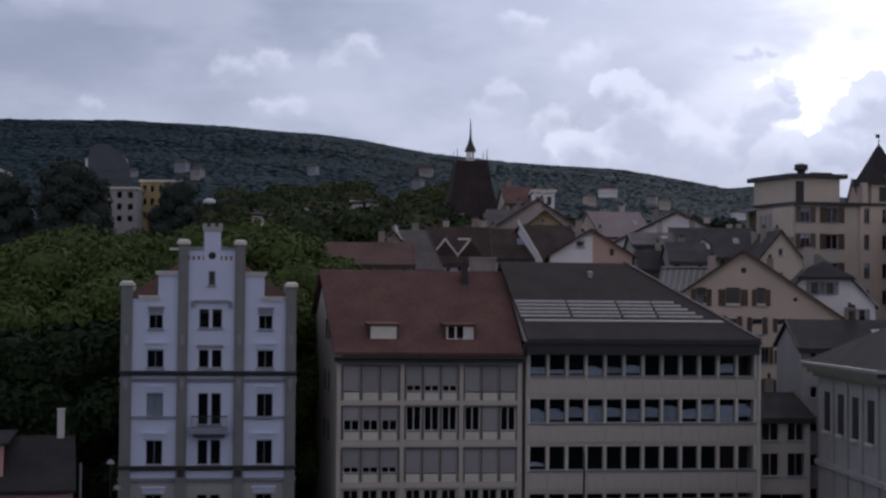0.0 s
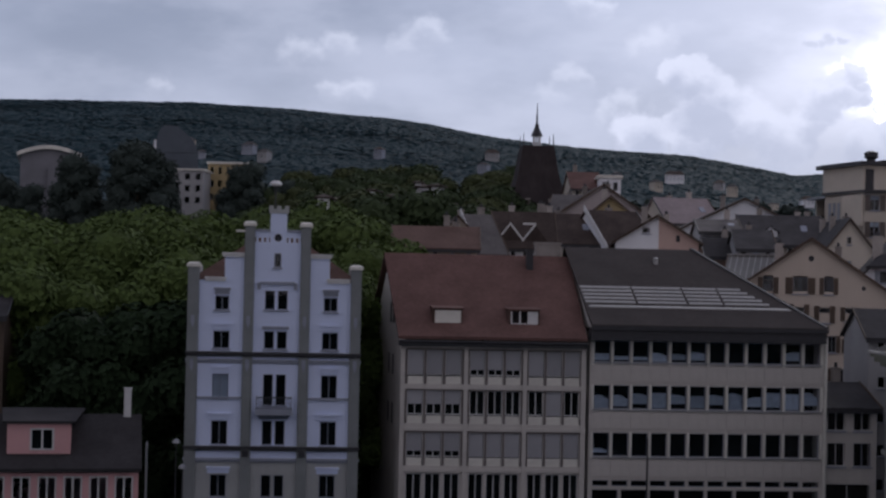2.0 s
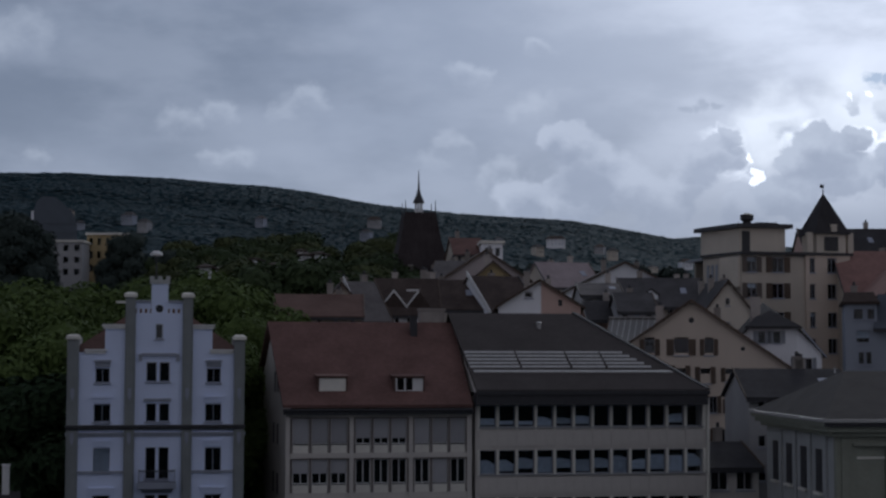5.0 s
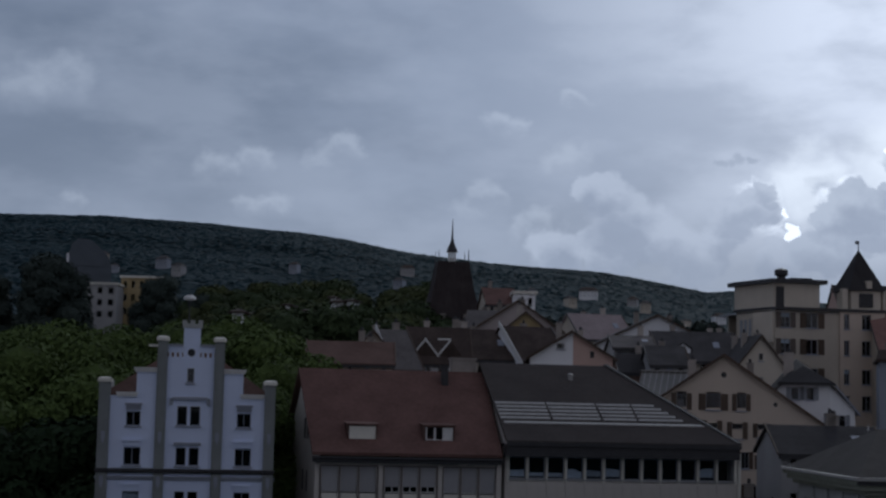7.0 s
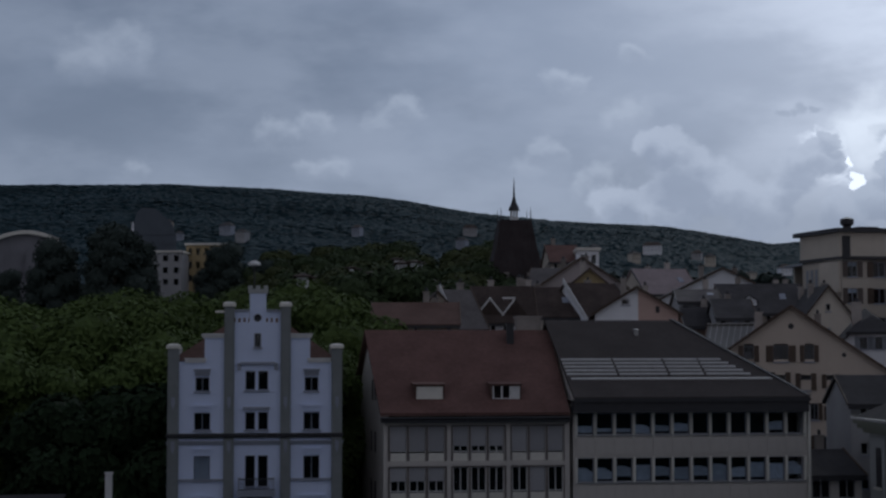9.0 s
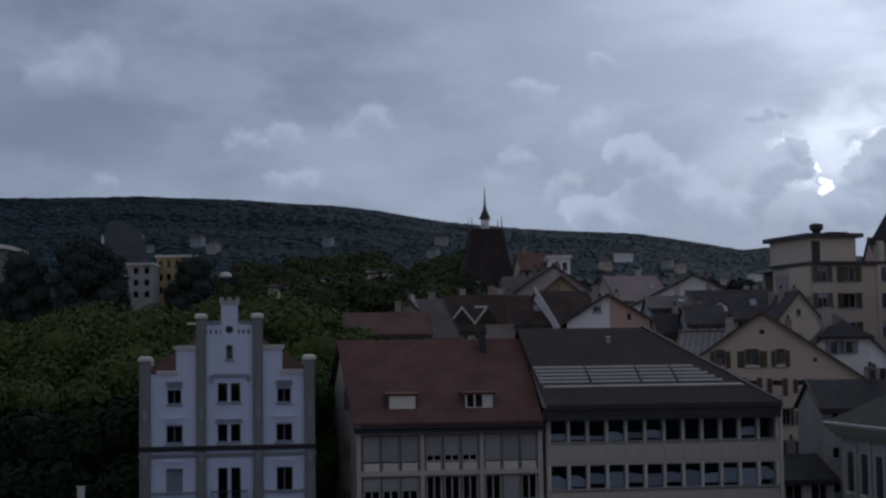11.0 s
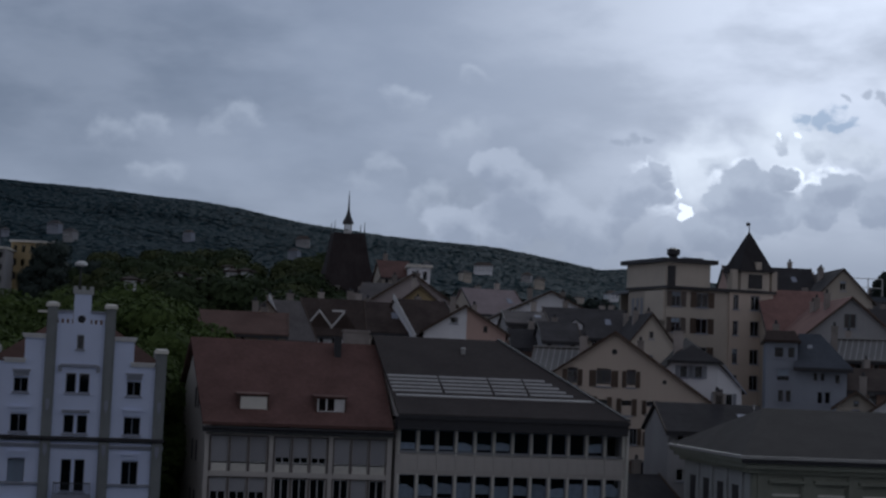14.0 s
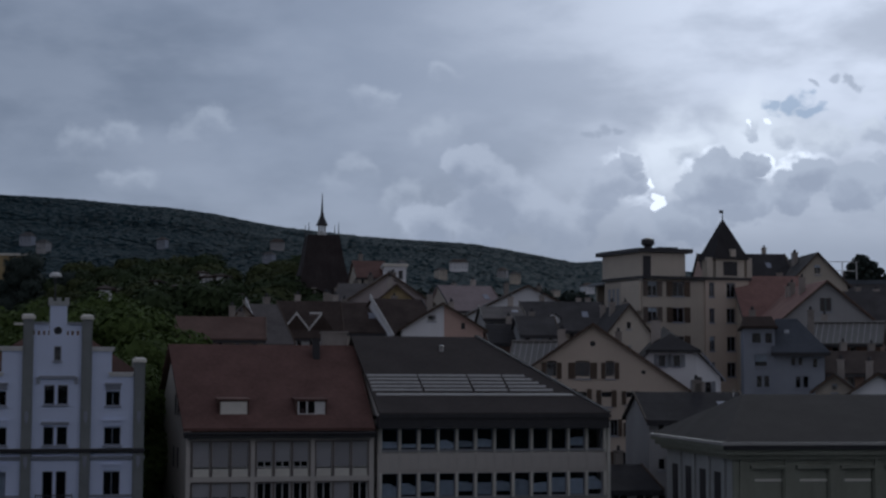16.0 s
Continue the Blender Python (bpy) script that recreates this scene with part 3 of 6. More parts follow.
    if kind == "front":
        for s in (-1, 1):
            part("bargeboard", Geo().prism([(w / 2 + s * (w / 2 + o), -o - 0.06, e - drop - 0.05), (w / 2 + s * (w / 2 + o), -o - 0.06, e - drop + 0.16), (w / 2, -o - 0.06, r + 0.16), (w / 2, -o - 0.06, r - 0.08)], (0, 0.055, 0)), m_brown, top)
    else:
        for uu, board in ((-0.33, verge), (w + 0.25, None)):
            part("bargeboard", Geo().prism([(uu, -o, e - drop + 0.1), (uu, -o, e - drop + (0.34 if board is None else 0.75)), (uu, d / 2, r + (0.34 if board is None else 0.75)), (uu, d / 2, r + 0.1)], (0.08, 0, 0)), board or dice.choice((m_brown, m_dark, m_brown)), top)
        if name == "grey_roof_house":
            for k in range(1):
                v = d * 0.1
                dormer(top, w * 0.27, v, e + (r - e) * 2 * v / d + 0.05, 1.6, 0.7, 2.4, white, roof)
    if name == "zigzag_roof_house":
        for uu, sides_shown in ((0.3, (-1, 1)), (2.9, (-1, 0))):
            v, hw = 0.6, 1.25
            zz = e + (r - e) * 2 * v / d + 0.1
            dm = part("dormer", Geo().prism([(uu, v, zz), (uu + 2 * hw, v, zz), (uu + hw, v, zz + 1.7)], (0, 2.6, 0)), roofbrown, top)
            for sx in sides_shown:
                if sx:
                    part("white_edge", Geo().prism([(uu + hw + sx * (hw + 0.15), v - 0.12, zz - 0.1), (uu + hw + sx * (hw + 0.15), v - 0.12, zz + 0.16), (uu + hw, v - 0.12, zz + 1.95), (uu + hw, v - 0.12, zz + 1.65)], (0, 0.1, 0)), m_trim, dm)
                else:
                    part("white_edge", Geo().box(uu + hw - 1.3, uu + hw, v - 0.12, v - 0.02, zz + 1.72, zz + 1.92), m_trim, dm)
    part("skylight", Geo().prism([(w * 0.75, d * 0.2, e + (r - e) * 0.4 + 0.24), (w * 0.75 + 0.7, d * 0.2, e + (r - e) * 0.4 + 0.24), (w * 0.75 + 0.7, d * 0.3, e + (r - e) * 0.6 + 0.24), (w * 0.75, d * 0.3, e + (r - e) * 0.6 + 0.24)], (0, 0, 0.06)), m_greytrim, top) if kind != "front" and dice.random() < 0.4 else None
    for h in holes:
        window(top, *h, split=2 if ww > 0.8 else 1, bar=0.045, trim=m_trim if dice.random() < 0.3 else m_greytrim, shutters=shut, curtain=0 if openings else dice.choice((0, 0, 0, 0.3, 0.5)))
    if name == "beige_house":
        for uu, zz, rad in ((w / 2, r - 1.75, 0.26), (w / 2 + 4.7, r - 4.4, 0.2)):
            disc = [(uu + rad * math.cos(k * math.pi / 8), -0.02, zz + rad * math.sin(k * math.pi / 8)) for k in range(16)]
            part("round_vent", Geo().prism(disc, (0, 0.1, 0)), m_dark, top)
    for k in range(chimneys if w > 5 else 1):
        if kind == "front":
            chimney(top, w / 2 + dice.choice((-1, 1)) * w * 0.14, d * dice.uniform(0.3, 0.8), r - (r - e) * 0.28, dice.uniform(1.0, 1.9))
        else:
            chimney(top, w * dice.uniform(0.1, 0.9), d * 0.55, r - (r - e) * 0.1, dice.uniform(0.7, 1.4))
    return top


ROW = pose(-23, 112, 0, 0, 0, 8)   # the quay front: u along it, v behind it


# ---- white house with a stepped gable ----
def gable_house():
    top = thing("stepped_gable_house", "pale blue-white house with a stepped gable and grey pilasters", "house", ROW)
    U = 0.63
    u = lambda px: U + (px - 209) * 0.0390
    z = lambda py: 6.69 + (850 - py) * 0.0393
    holes, centre = [], []
    for xl in (258, 453.5):
        for ya, yb in ((558, 583), (621, 652), (698, 740), (781, 824), (877, 917), (955, 990)):
            big = 2 if ya > 600 else 0
            holes.append((u(xl - big), z(yb), (25 + 2 * big) * 0.039, (yb - ya) * 0.0393))
    for ya, yb in ((547, 581), (620, 652), (697, 753), (780, 824), (877, 917), (955, 990)):
        for xl in (348, 371):
            centre.append((u(xl - 1), z(yb), 0.70, (yb - ya) * 0.0393))
    centre.append((u(362.5), z(505), 0.48, 1.0))
    side = [h for h in holes]
    stone = 6.65
    part("side_bay_wall", pierced(Geo(), u(229), u(309), stone, z(530), [h for h in side if h[0] < 5 and h[1] > stone]), bluewhite, top)
    part("side_bay_wall", pierced(Geo(), u(428), u(502), stone, z(530), [h for h in side if h[0] > 5 and h[1] > stone]), bluewhite, top)
    part("gable_step", Geo().box(u(274), u(309), 0, 0.35, z(530), z(487)), bluewhite, top)
    part("gable_step", Geo().box(u(428), u(463), 0, 0.35, z(530), z(487)), bluewhite, top)
    g = Geo()
    pierced(g, u(326), u(411), stone, z(460), [h for h in centre if h[1] > stone])
    # crenellated top and pierced crown of the middle bay
    part("front_wall", g, bluewhite, top)
    for a in (326, 384):
        part("parapet", Geo().box(u(a), u(a + 27.5), 0, 0.35, z(452), z(441)), bluewhite, top)
        for k in range(3):
            part("corbel", Geo().box(u(a + 3 + k * 9), u(a + 7.5 + k * 9), 0, 0.35, z(460), z(452)), bluewhite, top)
    g = Geo()
    rr, cu, cz = 0.27, u(368.5), z(452)
    ring = [(cu + rr * math.cos(math.pi * k / 12), cz + rr * math.sin(math.pi * k / 12)) for k in range(24)]
    x0, x1, z0, z1 = u(354), u(384), z(460), z(408)
    for k in range(24):
        a, b = ring[k], ring[(k + 1) % 24]

        def out(p):
            dx, dz = p[0] - cu, p[1] - cz
            s = min(((x1 - cu) if dx > 0 else (cu - x0)) / abs(dx) if abs(dx) > 1e-6 else 99, ((z1 - cz) if dz > 0 else (cz - z0)) / abs(dz) if abs(dz) > 1e-6 else 99)
            return (cu + dx * s, cz + dz * s)
        oa, ob = out(a), out(b)
        edge = [(ob[0], 0, ob[1]), (oa[0], 0, oa[1])]
        if abs(oa[0] - ob[0]) > 1e-4 and abs(oa[1] - ob[1]) > 1e-4:
            edge.insert(1, (x1 if oa[0] + ob[0] > 2 * cu else x0, 0, z1 if oa[1] + ob[1] > 2 * cz else z0))
        g.prism([(a[0], 0, a[1]), (b[0], 0, b[1])] + edge, (0, 0.35, 0))
    part("rose_surround", g, bluewhite, top)
    part("rose_glass", Geo().box(cu - 0.3, cu + 0.3, 0.25, 0.27, cz - 0.3, cz + 0.3), m_dark, top)
    g = pierced(Geo(), u(229), u(309), 0, stone - 0.004, [h for h in side if h[0] < 5 and h[1] < stone])
    pierced(g, u(428), u(502), 0, stone - 0.004, [h for h in side if h[0] > 5 and h[1] < stone])
    pierced(g, u(326), u(411), 0, stone - 0.004, [h for h in centre if h[1] < stone])
    part("stone_base", g, sandstone, top, "grey sandstone lower storeys")
    part("crown", Geo().box(u(351), u(387), -0.05, 0.4, z(408), z(400)).box(u(351), u(359), -0.05, 0.4, z(400), z(394)).box(u(365), u(373), -0.05, 0.4, z(400), z(394)).box(u(379), u(387), -0.05, 0.4, z(400), z(394)), sandstone, top)
    part("side_wall", Geo().box(u(209), u(209) + 0.35, 0.35, 13.6, 0, z(500)).box(u(521) - 0.35, u(521), 0.35, 13.6, 0, z(500)).box(u(209), u(521), 13.6, 14, 0, z(540)), stonegrey, top)
    for a, b, cap in ((209, 229, 497), (309, 327, 422), (410, 428, 422), (502, 521, 497)):
        pil = part("pilaster", Geo().box(u(a), u(b), -0.22, 0.5, 0, z(cap + 10)).box(u(a) + 0.12, u(b) - 0.12, -0.27, -0.2, z(620), z(cap + 20)).box(u(a) + 0.12, u(b) - 0.12, -0.27, -0.2, z(822), z(672)), pilaster_stone, top)
        part("cap", Geo().box(u(a) - 0.1, u(b) + 0.1, -0.34, 0.6, z(cap + 10), z(cap + 4)).prism([(u(a) - 0.1, -0.34, z(cap + 4)), (u(b) + 0.1, -0.34, z(cap + 4)), (u(b) - 0.1, -0.1, z(cap + 1)), (u(a) + 0.1, -0.1, z(cap + 1))], (0, 0.7, 0)), panel_white, pil)
        for zz in (605, 683):
            part("ornament", Geo().prism([(u((a + b) / 2) - 0.14, -0.3, z(zz)), (u((a + b) / 2), -0.3, z(zz + 10)), (u((a + b) / 2) + 0.14, -0.3, z(zz)), (u((a + b) / 2) + 0.12, -0.3, z(zz - 12)), (u((a + b) / 2) - 0.12, -0.3, z(zz - 12))], (0, 0.1, 0)), m_greytrim, pil)
    for a, b, py in ((240, 276, 532), (459, 500, 532), (270, 309, 488), (428, 466, 488)):
        part("coping", Geo().box(u(a), u(b), -0.12, 0.5, z(py), z(py - 5)).box(u(a) - 0.06, u(b) + 0.06, -0.18, 0.55, z(py - 5), z(py - 8)), m_trim, top)
    for a, b in ((326, 354), (384, 411)):
        part("coping", Geo().box(u(a), u(b), -0.14, 0.45, z(441), z(437)), m_greytrim, top)
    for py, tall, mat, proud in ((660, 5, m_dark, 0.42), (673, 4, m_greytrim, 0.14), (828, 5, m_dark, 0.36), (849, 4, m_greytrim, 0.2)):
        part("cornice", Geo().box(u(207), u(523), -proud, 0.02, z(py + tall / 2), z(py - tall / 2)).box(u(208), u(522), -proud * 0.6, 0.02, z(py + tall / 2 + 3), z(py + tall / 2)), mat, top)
    part("dark_backing", Geo().box(u(209) + 0.36, u(521) - 0.36, 0.9, 1.0, 0.1, z(545)).box(u(326), u(411), 0.9, 1.0, z(545), z(462)), m_room_dark, top)
    for a in (318, 419):
        part("boss", Geo().box(u(a) - 0.22, u(a) + 0.22, -0.42, -0.2, z(844), z(833)), m_dark, top)
    # added dark sheet right behind the attic pane, painted room darkness
    part("attic_dark_backing", Geo().box(u(361), u(377), 0.30, 0.34, z(506), z(478)), m_dark, top)
    part("waterspout", Geo().box(u(293), u(309), -0.3, -0.05, z(443), z(439)), panel_white, top)
    part("string_course", Geo().box(u(229), u(309), -0.14, 0.02, z(742), z(738)), m_greytrim, top)
    part("string_course", Geo().box(u(428), u(502), -0.14, 0.02, z(742), z(738)), m_greytrim, top)
    for k, h in enumerate(side + centre):
        blind_here = k == 2
        pair = h[2] < 0.9
        window(top, *h, split=1 if pair else 2, curtain=(0.97 if blind_here else 0), bar=0.05, deep=0.2, trim=m_greytrim)
    for h in side:
        py = 850 - (h[1] + h[3] - 6.69) / 0.0393
        wide = 0.28 if py > 760 else 0.1
        part("window_hood", Geo().box(h[0] - wide, h[0] + h[2] + wide, -0.2, 0.02, h[1] + h[3] + 0.42, h[1] + h[3] + 0.58).box(h[0] - wide + 0.08, h[0] + h[2] + wide - 0.08, -0.1, 0.02, h[1] + h[3] + 0.1, h[1] + h[3] + 0.42), m_greytrim if py < 560 else bluewhite, top)
    hood = Geo().box(u(338), u(400), -0.16, 0.02, z(536), z(531)).box(u(333), u(339), -0.16, 0.02, z(545), z(533)).box(u(399), u(405), -0.16, 0.02, z(545), z(533))
    part("window_hood", hood, m_greytrim, top)
    part("window_hood", Geo().box(u(343), u(391), -0.16, 0.02, z(616), z(611)), m_greytrim, top)
    bal = part("balcony", Geo().box(u(334), u(401), -1.0, 0.0, z(768), z(757)).prism([(u(338), -0.9, z(768)), (u(397), -0.9, z(768)), (u(392), -0.3, z(776)), (u(343), -0.3, z(776))], (0, 0.3, 0)), m_greytrim, top, "stone balcony with an iron railing")
    rail = Geo().box(u(336), u(399), -0.97, -0.92, z(738), z(736))
    for k in range(17):
        x = u(336.5 + k * 3.85)
        part("baluster", Geo().box(x, x + 0.035, -0.96, -0.925, z(757), z(737)), m_dark, bal)
    for v in (-0.75, -0.5, -0.25):
        for x in (u(336), u(399) - 0.035):
            part("baluster", Geo().box(x, x + 0.035, v, v + 0.03, z(757), z(737)), m_dark, bal)
    rail.box(u(336), u(336) + 0.05, -0.95, 0, z(738), z(736)).box(u(399) - 0.05, u(399), -0.95, 0, z(738), z(736))
    part("railing", rail, m_dark, bal, "dark iron railing")
    g = Geo()
    c = [(u(212), 0.45, z(534)), (u(518), 0.45, z(534)), (u(518), 14.2, z(534)), (u(212), 14.2, z(534))]
    p, q = (u(368), 5.5, z(428)), (u(368), 9.0, z(428))
    g.prism([c[0], c[1], p], (0, 0, 0.2)).prism([c[2], c[3], q], (0, 0, 0.2))
    roof_slab(g, c[1], c[2], q, p)
    roof_slab(g, c[3], c[0], p, q)
    part("roof", g, rooftile, top)
    mast = part("mast", Geo().loft([circle(u(362), 1.5, z(430), 0.06, 8), circle(u(362), 1.5, z(345), 0.04, 8)]), m_dark, top)
    part("lantern", Geo().loft([circle(u(362), 1.5, z(357), 0.08, 12), circle(u(362), 1.5, z(355), 0.44, 12), circle(u(362), 1.5, z(351), 0.42, 12), circle(u(362), 1.5, z(347), 0.2, 12)]), m_trim, mast, "pale cap on the mast")


gable_house()


# ---- red-roofed house with blinds ----
def red_house():
    top = thing("red_roofed_house", "grey house with a dull red roof and roller blinds", "house", ROW)
    u = lambda px: 15.74 + (px - 597) * 0.0407
    z = lambda py: 15.28 - (py - 632) * 0.03995
    g = Geo()
    holes = []
    rows = ((648, 709), (720, 779), (795, 854), (868, 930))
    groups = ((606, 706), (716, 811), (820, 916))
    bays = []
    for gi, (a, b) in enumerate(groups):
        for k in range(3):
            w = (b - a) / 3
            for ri, (ya, yb) in enumerate(rows):
                hole = (u(a + k * w + 2.5), z(yb), (w - 5) * 0.0407, (yb - ya) * 0.03995)
                holes.append(hole)
                bays.append((gi, k, ri, hole))
    pierced(g, u(597), u(925), 0.0, z(640), holes, 0.0, 0.4)
    part("front_wall", g, concrete, top)
    for gi, (a, b) in enumerate(groups):
        for k in range(4):
            x = u(a + k * (b - a) / 3)
            for ya, yb in rows[:3]:
                part("bay_frame", shared(("bayframe", yb - ya), lambda: Geo().box(-0.075, 0.075, -0.03, 0.0, 0, (yb - ya) * 0.03995), dark_frame, "bay_frame"), dark_frame, top, at=(x, 0, z(yb)))
        for ya, yb in rows[:3]:
            part("bay_head", Geo().box(u(a), u(b), -0.04, -0.032, z(ya) - 0.02, z(ya) + 0.1), dark_frame, top)
    for px in (600, 711, 815.5, 919):
        part("pilaster", Geo().box(u(px) - 0.14, u(px) + 0.14, -0.14, 0.0, 0, z(644)), concrete, top)
    for py in (715, 789, 862):
        part("floor_band", Geo().box(u(597), u(925), -0.09, 0.0, z(py + 3), z(py - 3)), concrete, top)
    for gi, k, ri, h in bays:
        spandrel = 0.55
        if ri < 3:
            part("spandrel", shared(("spandrel", round(h[2], 2)), lambda: Geo().box(0.03, h[2] - 0.03, 0.08, 0.16, 0, spandrel), panel_white, "spandrel"), panel_white, top, at=(h[0], 0, h[1]))
            wz, hh = h[1] + spandrel + 0.06, h[3] - spandrel - 0.06
        else:
            wz, hh = h[1], h[3]
        window(top, h[0], wz, h[2], hh, split=2, bar=0.07, deep=0.22, sill=False)
        gap = None
        if ri == 0:
            gap = (0.06, 0.42, 0.06)[gi]
        elif ri == 1:
            gap = (0.75, None, (None, 0.0, None)[k])[gi]
        elif ri == 2:
            gap = (0.42, 0.0, 0.0)[gi]
        if gap is not None:
            part("roller_blind", shared(("blind", round(h[2], 2), round(hh, 2), gap), lambda: Geo().box(0.02, h[2] - 0.02, 0.1, 0.14, gap, hh), blind, "roller_blind"), blind, top, at=(h[0], 0, wz))
    part("dark_backing", Geo().box(u(606), u(916), 1.0, 1.1, 0.1, z(645)), m_room_dark, top)
    # left side wall, splayed outwards, with its gable
    e, r = z(636), 21.45
    bu, mu = u(597) - 1.0, u(597) - 0.4
    g = Geo().prism([(u(597), 0.4, 0), (bu, 18, 0), (bu, 18, e), (mu, 9, r - 0.25), (u(597), 0.4, e)], (0.4, 0, 0))
    part("side_wall", g, concrete, top)
    part("side_wall", Geo().box(u(925) - 0.4, u(925), 0.4, 18, 0, e).prism([(u(925) - 0.4, 0.4, e), (u(925) - 0.4, 18, e), (u(925) - 0.4, 9, r - 0.25)], (0.4, 0, 0)), stonegrey, top)
    part("back_wall", Geo().box(bu + 0.4, u(925) - 0.4, 17.6, 18, 0, e), stonegrey, top)
    for v, zz in ((4.5, 16.4), (6.2, 16.4), (4.5, 12.6), (6.8, 12.6), (4.5, 9.0), (6.8, 9.0)):
        x = u(597) - 1.0 * (v - 0.4) / 17.6
        part("side_window", Geo().prism([(x - 0.03, v, zz), (x - 0.03 - 0.02, v + 0.9, zz), (x - 0.03 - 0.02, v + 0.9, zz + 1.5), (x - 0.03, v, zz + 1.5)], (0.06, 0, 0)), m_dark, top)
    g = Geo()
    roof_slab(g, (u(590), -0.7, z(629)), (u(923), -0.7, z(629)), (u(925) + 0.2, 9, r), (mu - 0.4, 9, r))
    roof_slab(g, (bu - 0.4, 18.6, e), (u(925) + 0.2, 18.6, e), (u(925) + 0.2, 9, r), (mu - 0.4, 9, r))
    part("roof", g, roofred, top)
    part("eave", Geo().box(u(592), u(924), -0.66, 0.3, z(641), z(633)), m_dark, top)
    part("gutter", Geo().loft([[(u(590), -0.75 + 0.1 * math.cos(a), z(633) + 0.1 * math.sin(a)) for a in [k * math.pi / 4 for k in range(8)]], [(u(924), -0.75 + 0.1 * math.cos(a), z(633) + 0.1 * math.sin(a)) for a in [k * math.pi / 4 for k in range(8)]]]), m_dark, top)
    # two box dormers
    slope = (r - z(629)) / 9.7
    for a, b, shut in ((656, 703, True), (791, 840, False)):
        v0 = 0.75
        zb = z(629) + (v0 + 0.7) * slope + 0.1
        w, h = (b - a) * 0.0405, 1.15
        dm = part("dormer", pierced(Geo(), u(a) - 0.12, u(a) + w + 0.12, zb, zb + h, [(u(a), zb + 0.12, w, h - 0.22)], v0, v0 + 0.2).prism([(u(a) - 0.12, v0 + 0.2, zb), (u(a) - 0.12, v0 + 0.2, zb + h), (u(a) - 0.12, v0 + 2.0, zb + h)], (0.1, 0, 0)).prism([(u(a) + w + 0.02, v0 + 0.2, zb), (u(a) + w + 0.02, v0 + 0.2, zb + h), (u(a) + w + 0.02, v0 + 2.0, zb + h)], (0.1, 0, 0)), rooftile, top)
        part("dormer_roof", Geo().prism([(u(a) - 0.2, v0 - 0.08, zb + h), (u(a) + w + 0.2, v0 - 0.08, zb + h), (u(a) + w + 0.2, v0 + 2.0, zb + h + 0.12), (u(a) - 0.2, v0 + 2.0, zb + h + 0.12)], (0, 0, 0.08)), roofred, dm)
        if shut:
            part("dormer_blind", Geo().box(u(a), u(a) + w, v0 + 0.05, v0 + 0.1, zb + 0.12, zb + h - 0.1), panel_white, dm, "closed pale blind")
        else:
            fr = Geo()
            for k in range(4):
                x = u(a) + k * (w - 0.12) / 3
                fr.box(x, x + 0.12, v0 + 0.02, v0 + 0.12, zb + 0.12, zb + h - 0.1)
            fr.box(u(a), u(a) + w, v0 + 0.03, v0 + 0.1, zb + 0.12, zb + 0.2)
            fr.box(u(a) + 2 * (w - 0.12) / 3 + 0.12, u(a) + w - 0.12, v0 + 0.06, v0 + 0.1, zb + 0.2, zb + h - 0.1)
            part("dormer_frame", fr, m_trim, dm, "white-framed window with one closed leaf")
            part("dormer_pane", Geo().box(u(a), u(a) + w, v0 + 0.13, v0 + 0.15, zb + 0.12, zb + h - 0.1), glass, dm)
    ch = part("chimney", Geo().box(u(842), u(842) + 0.5, 7.2, 7.8, 19.5, 22.0).box(u(842) - 0.06, u(842) + 0.56, 7.14, 7.86, 22.0, 22.12), m_dark, top, "dark narrow chimney")
    part("chimney", Geo().box(u(868), u(868) + 1.9, 9.2, 10.4, 19.5, 22.6).box(u(868) - 0.08, u(868) + 1.98, 9.12, 10.48, 22.6, 22.75), m_chimney, top)


red_house()


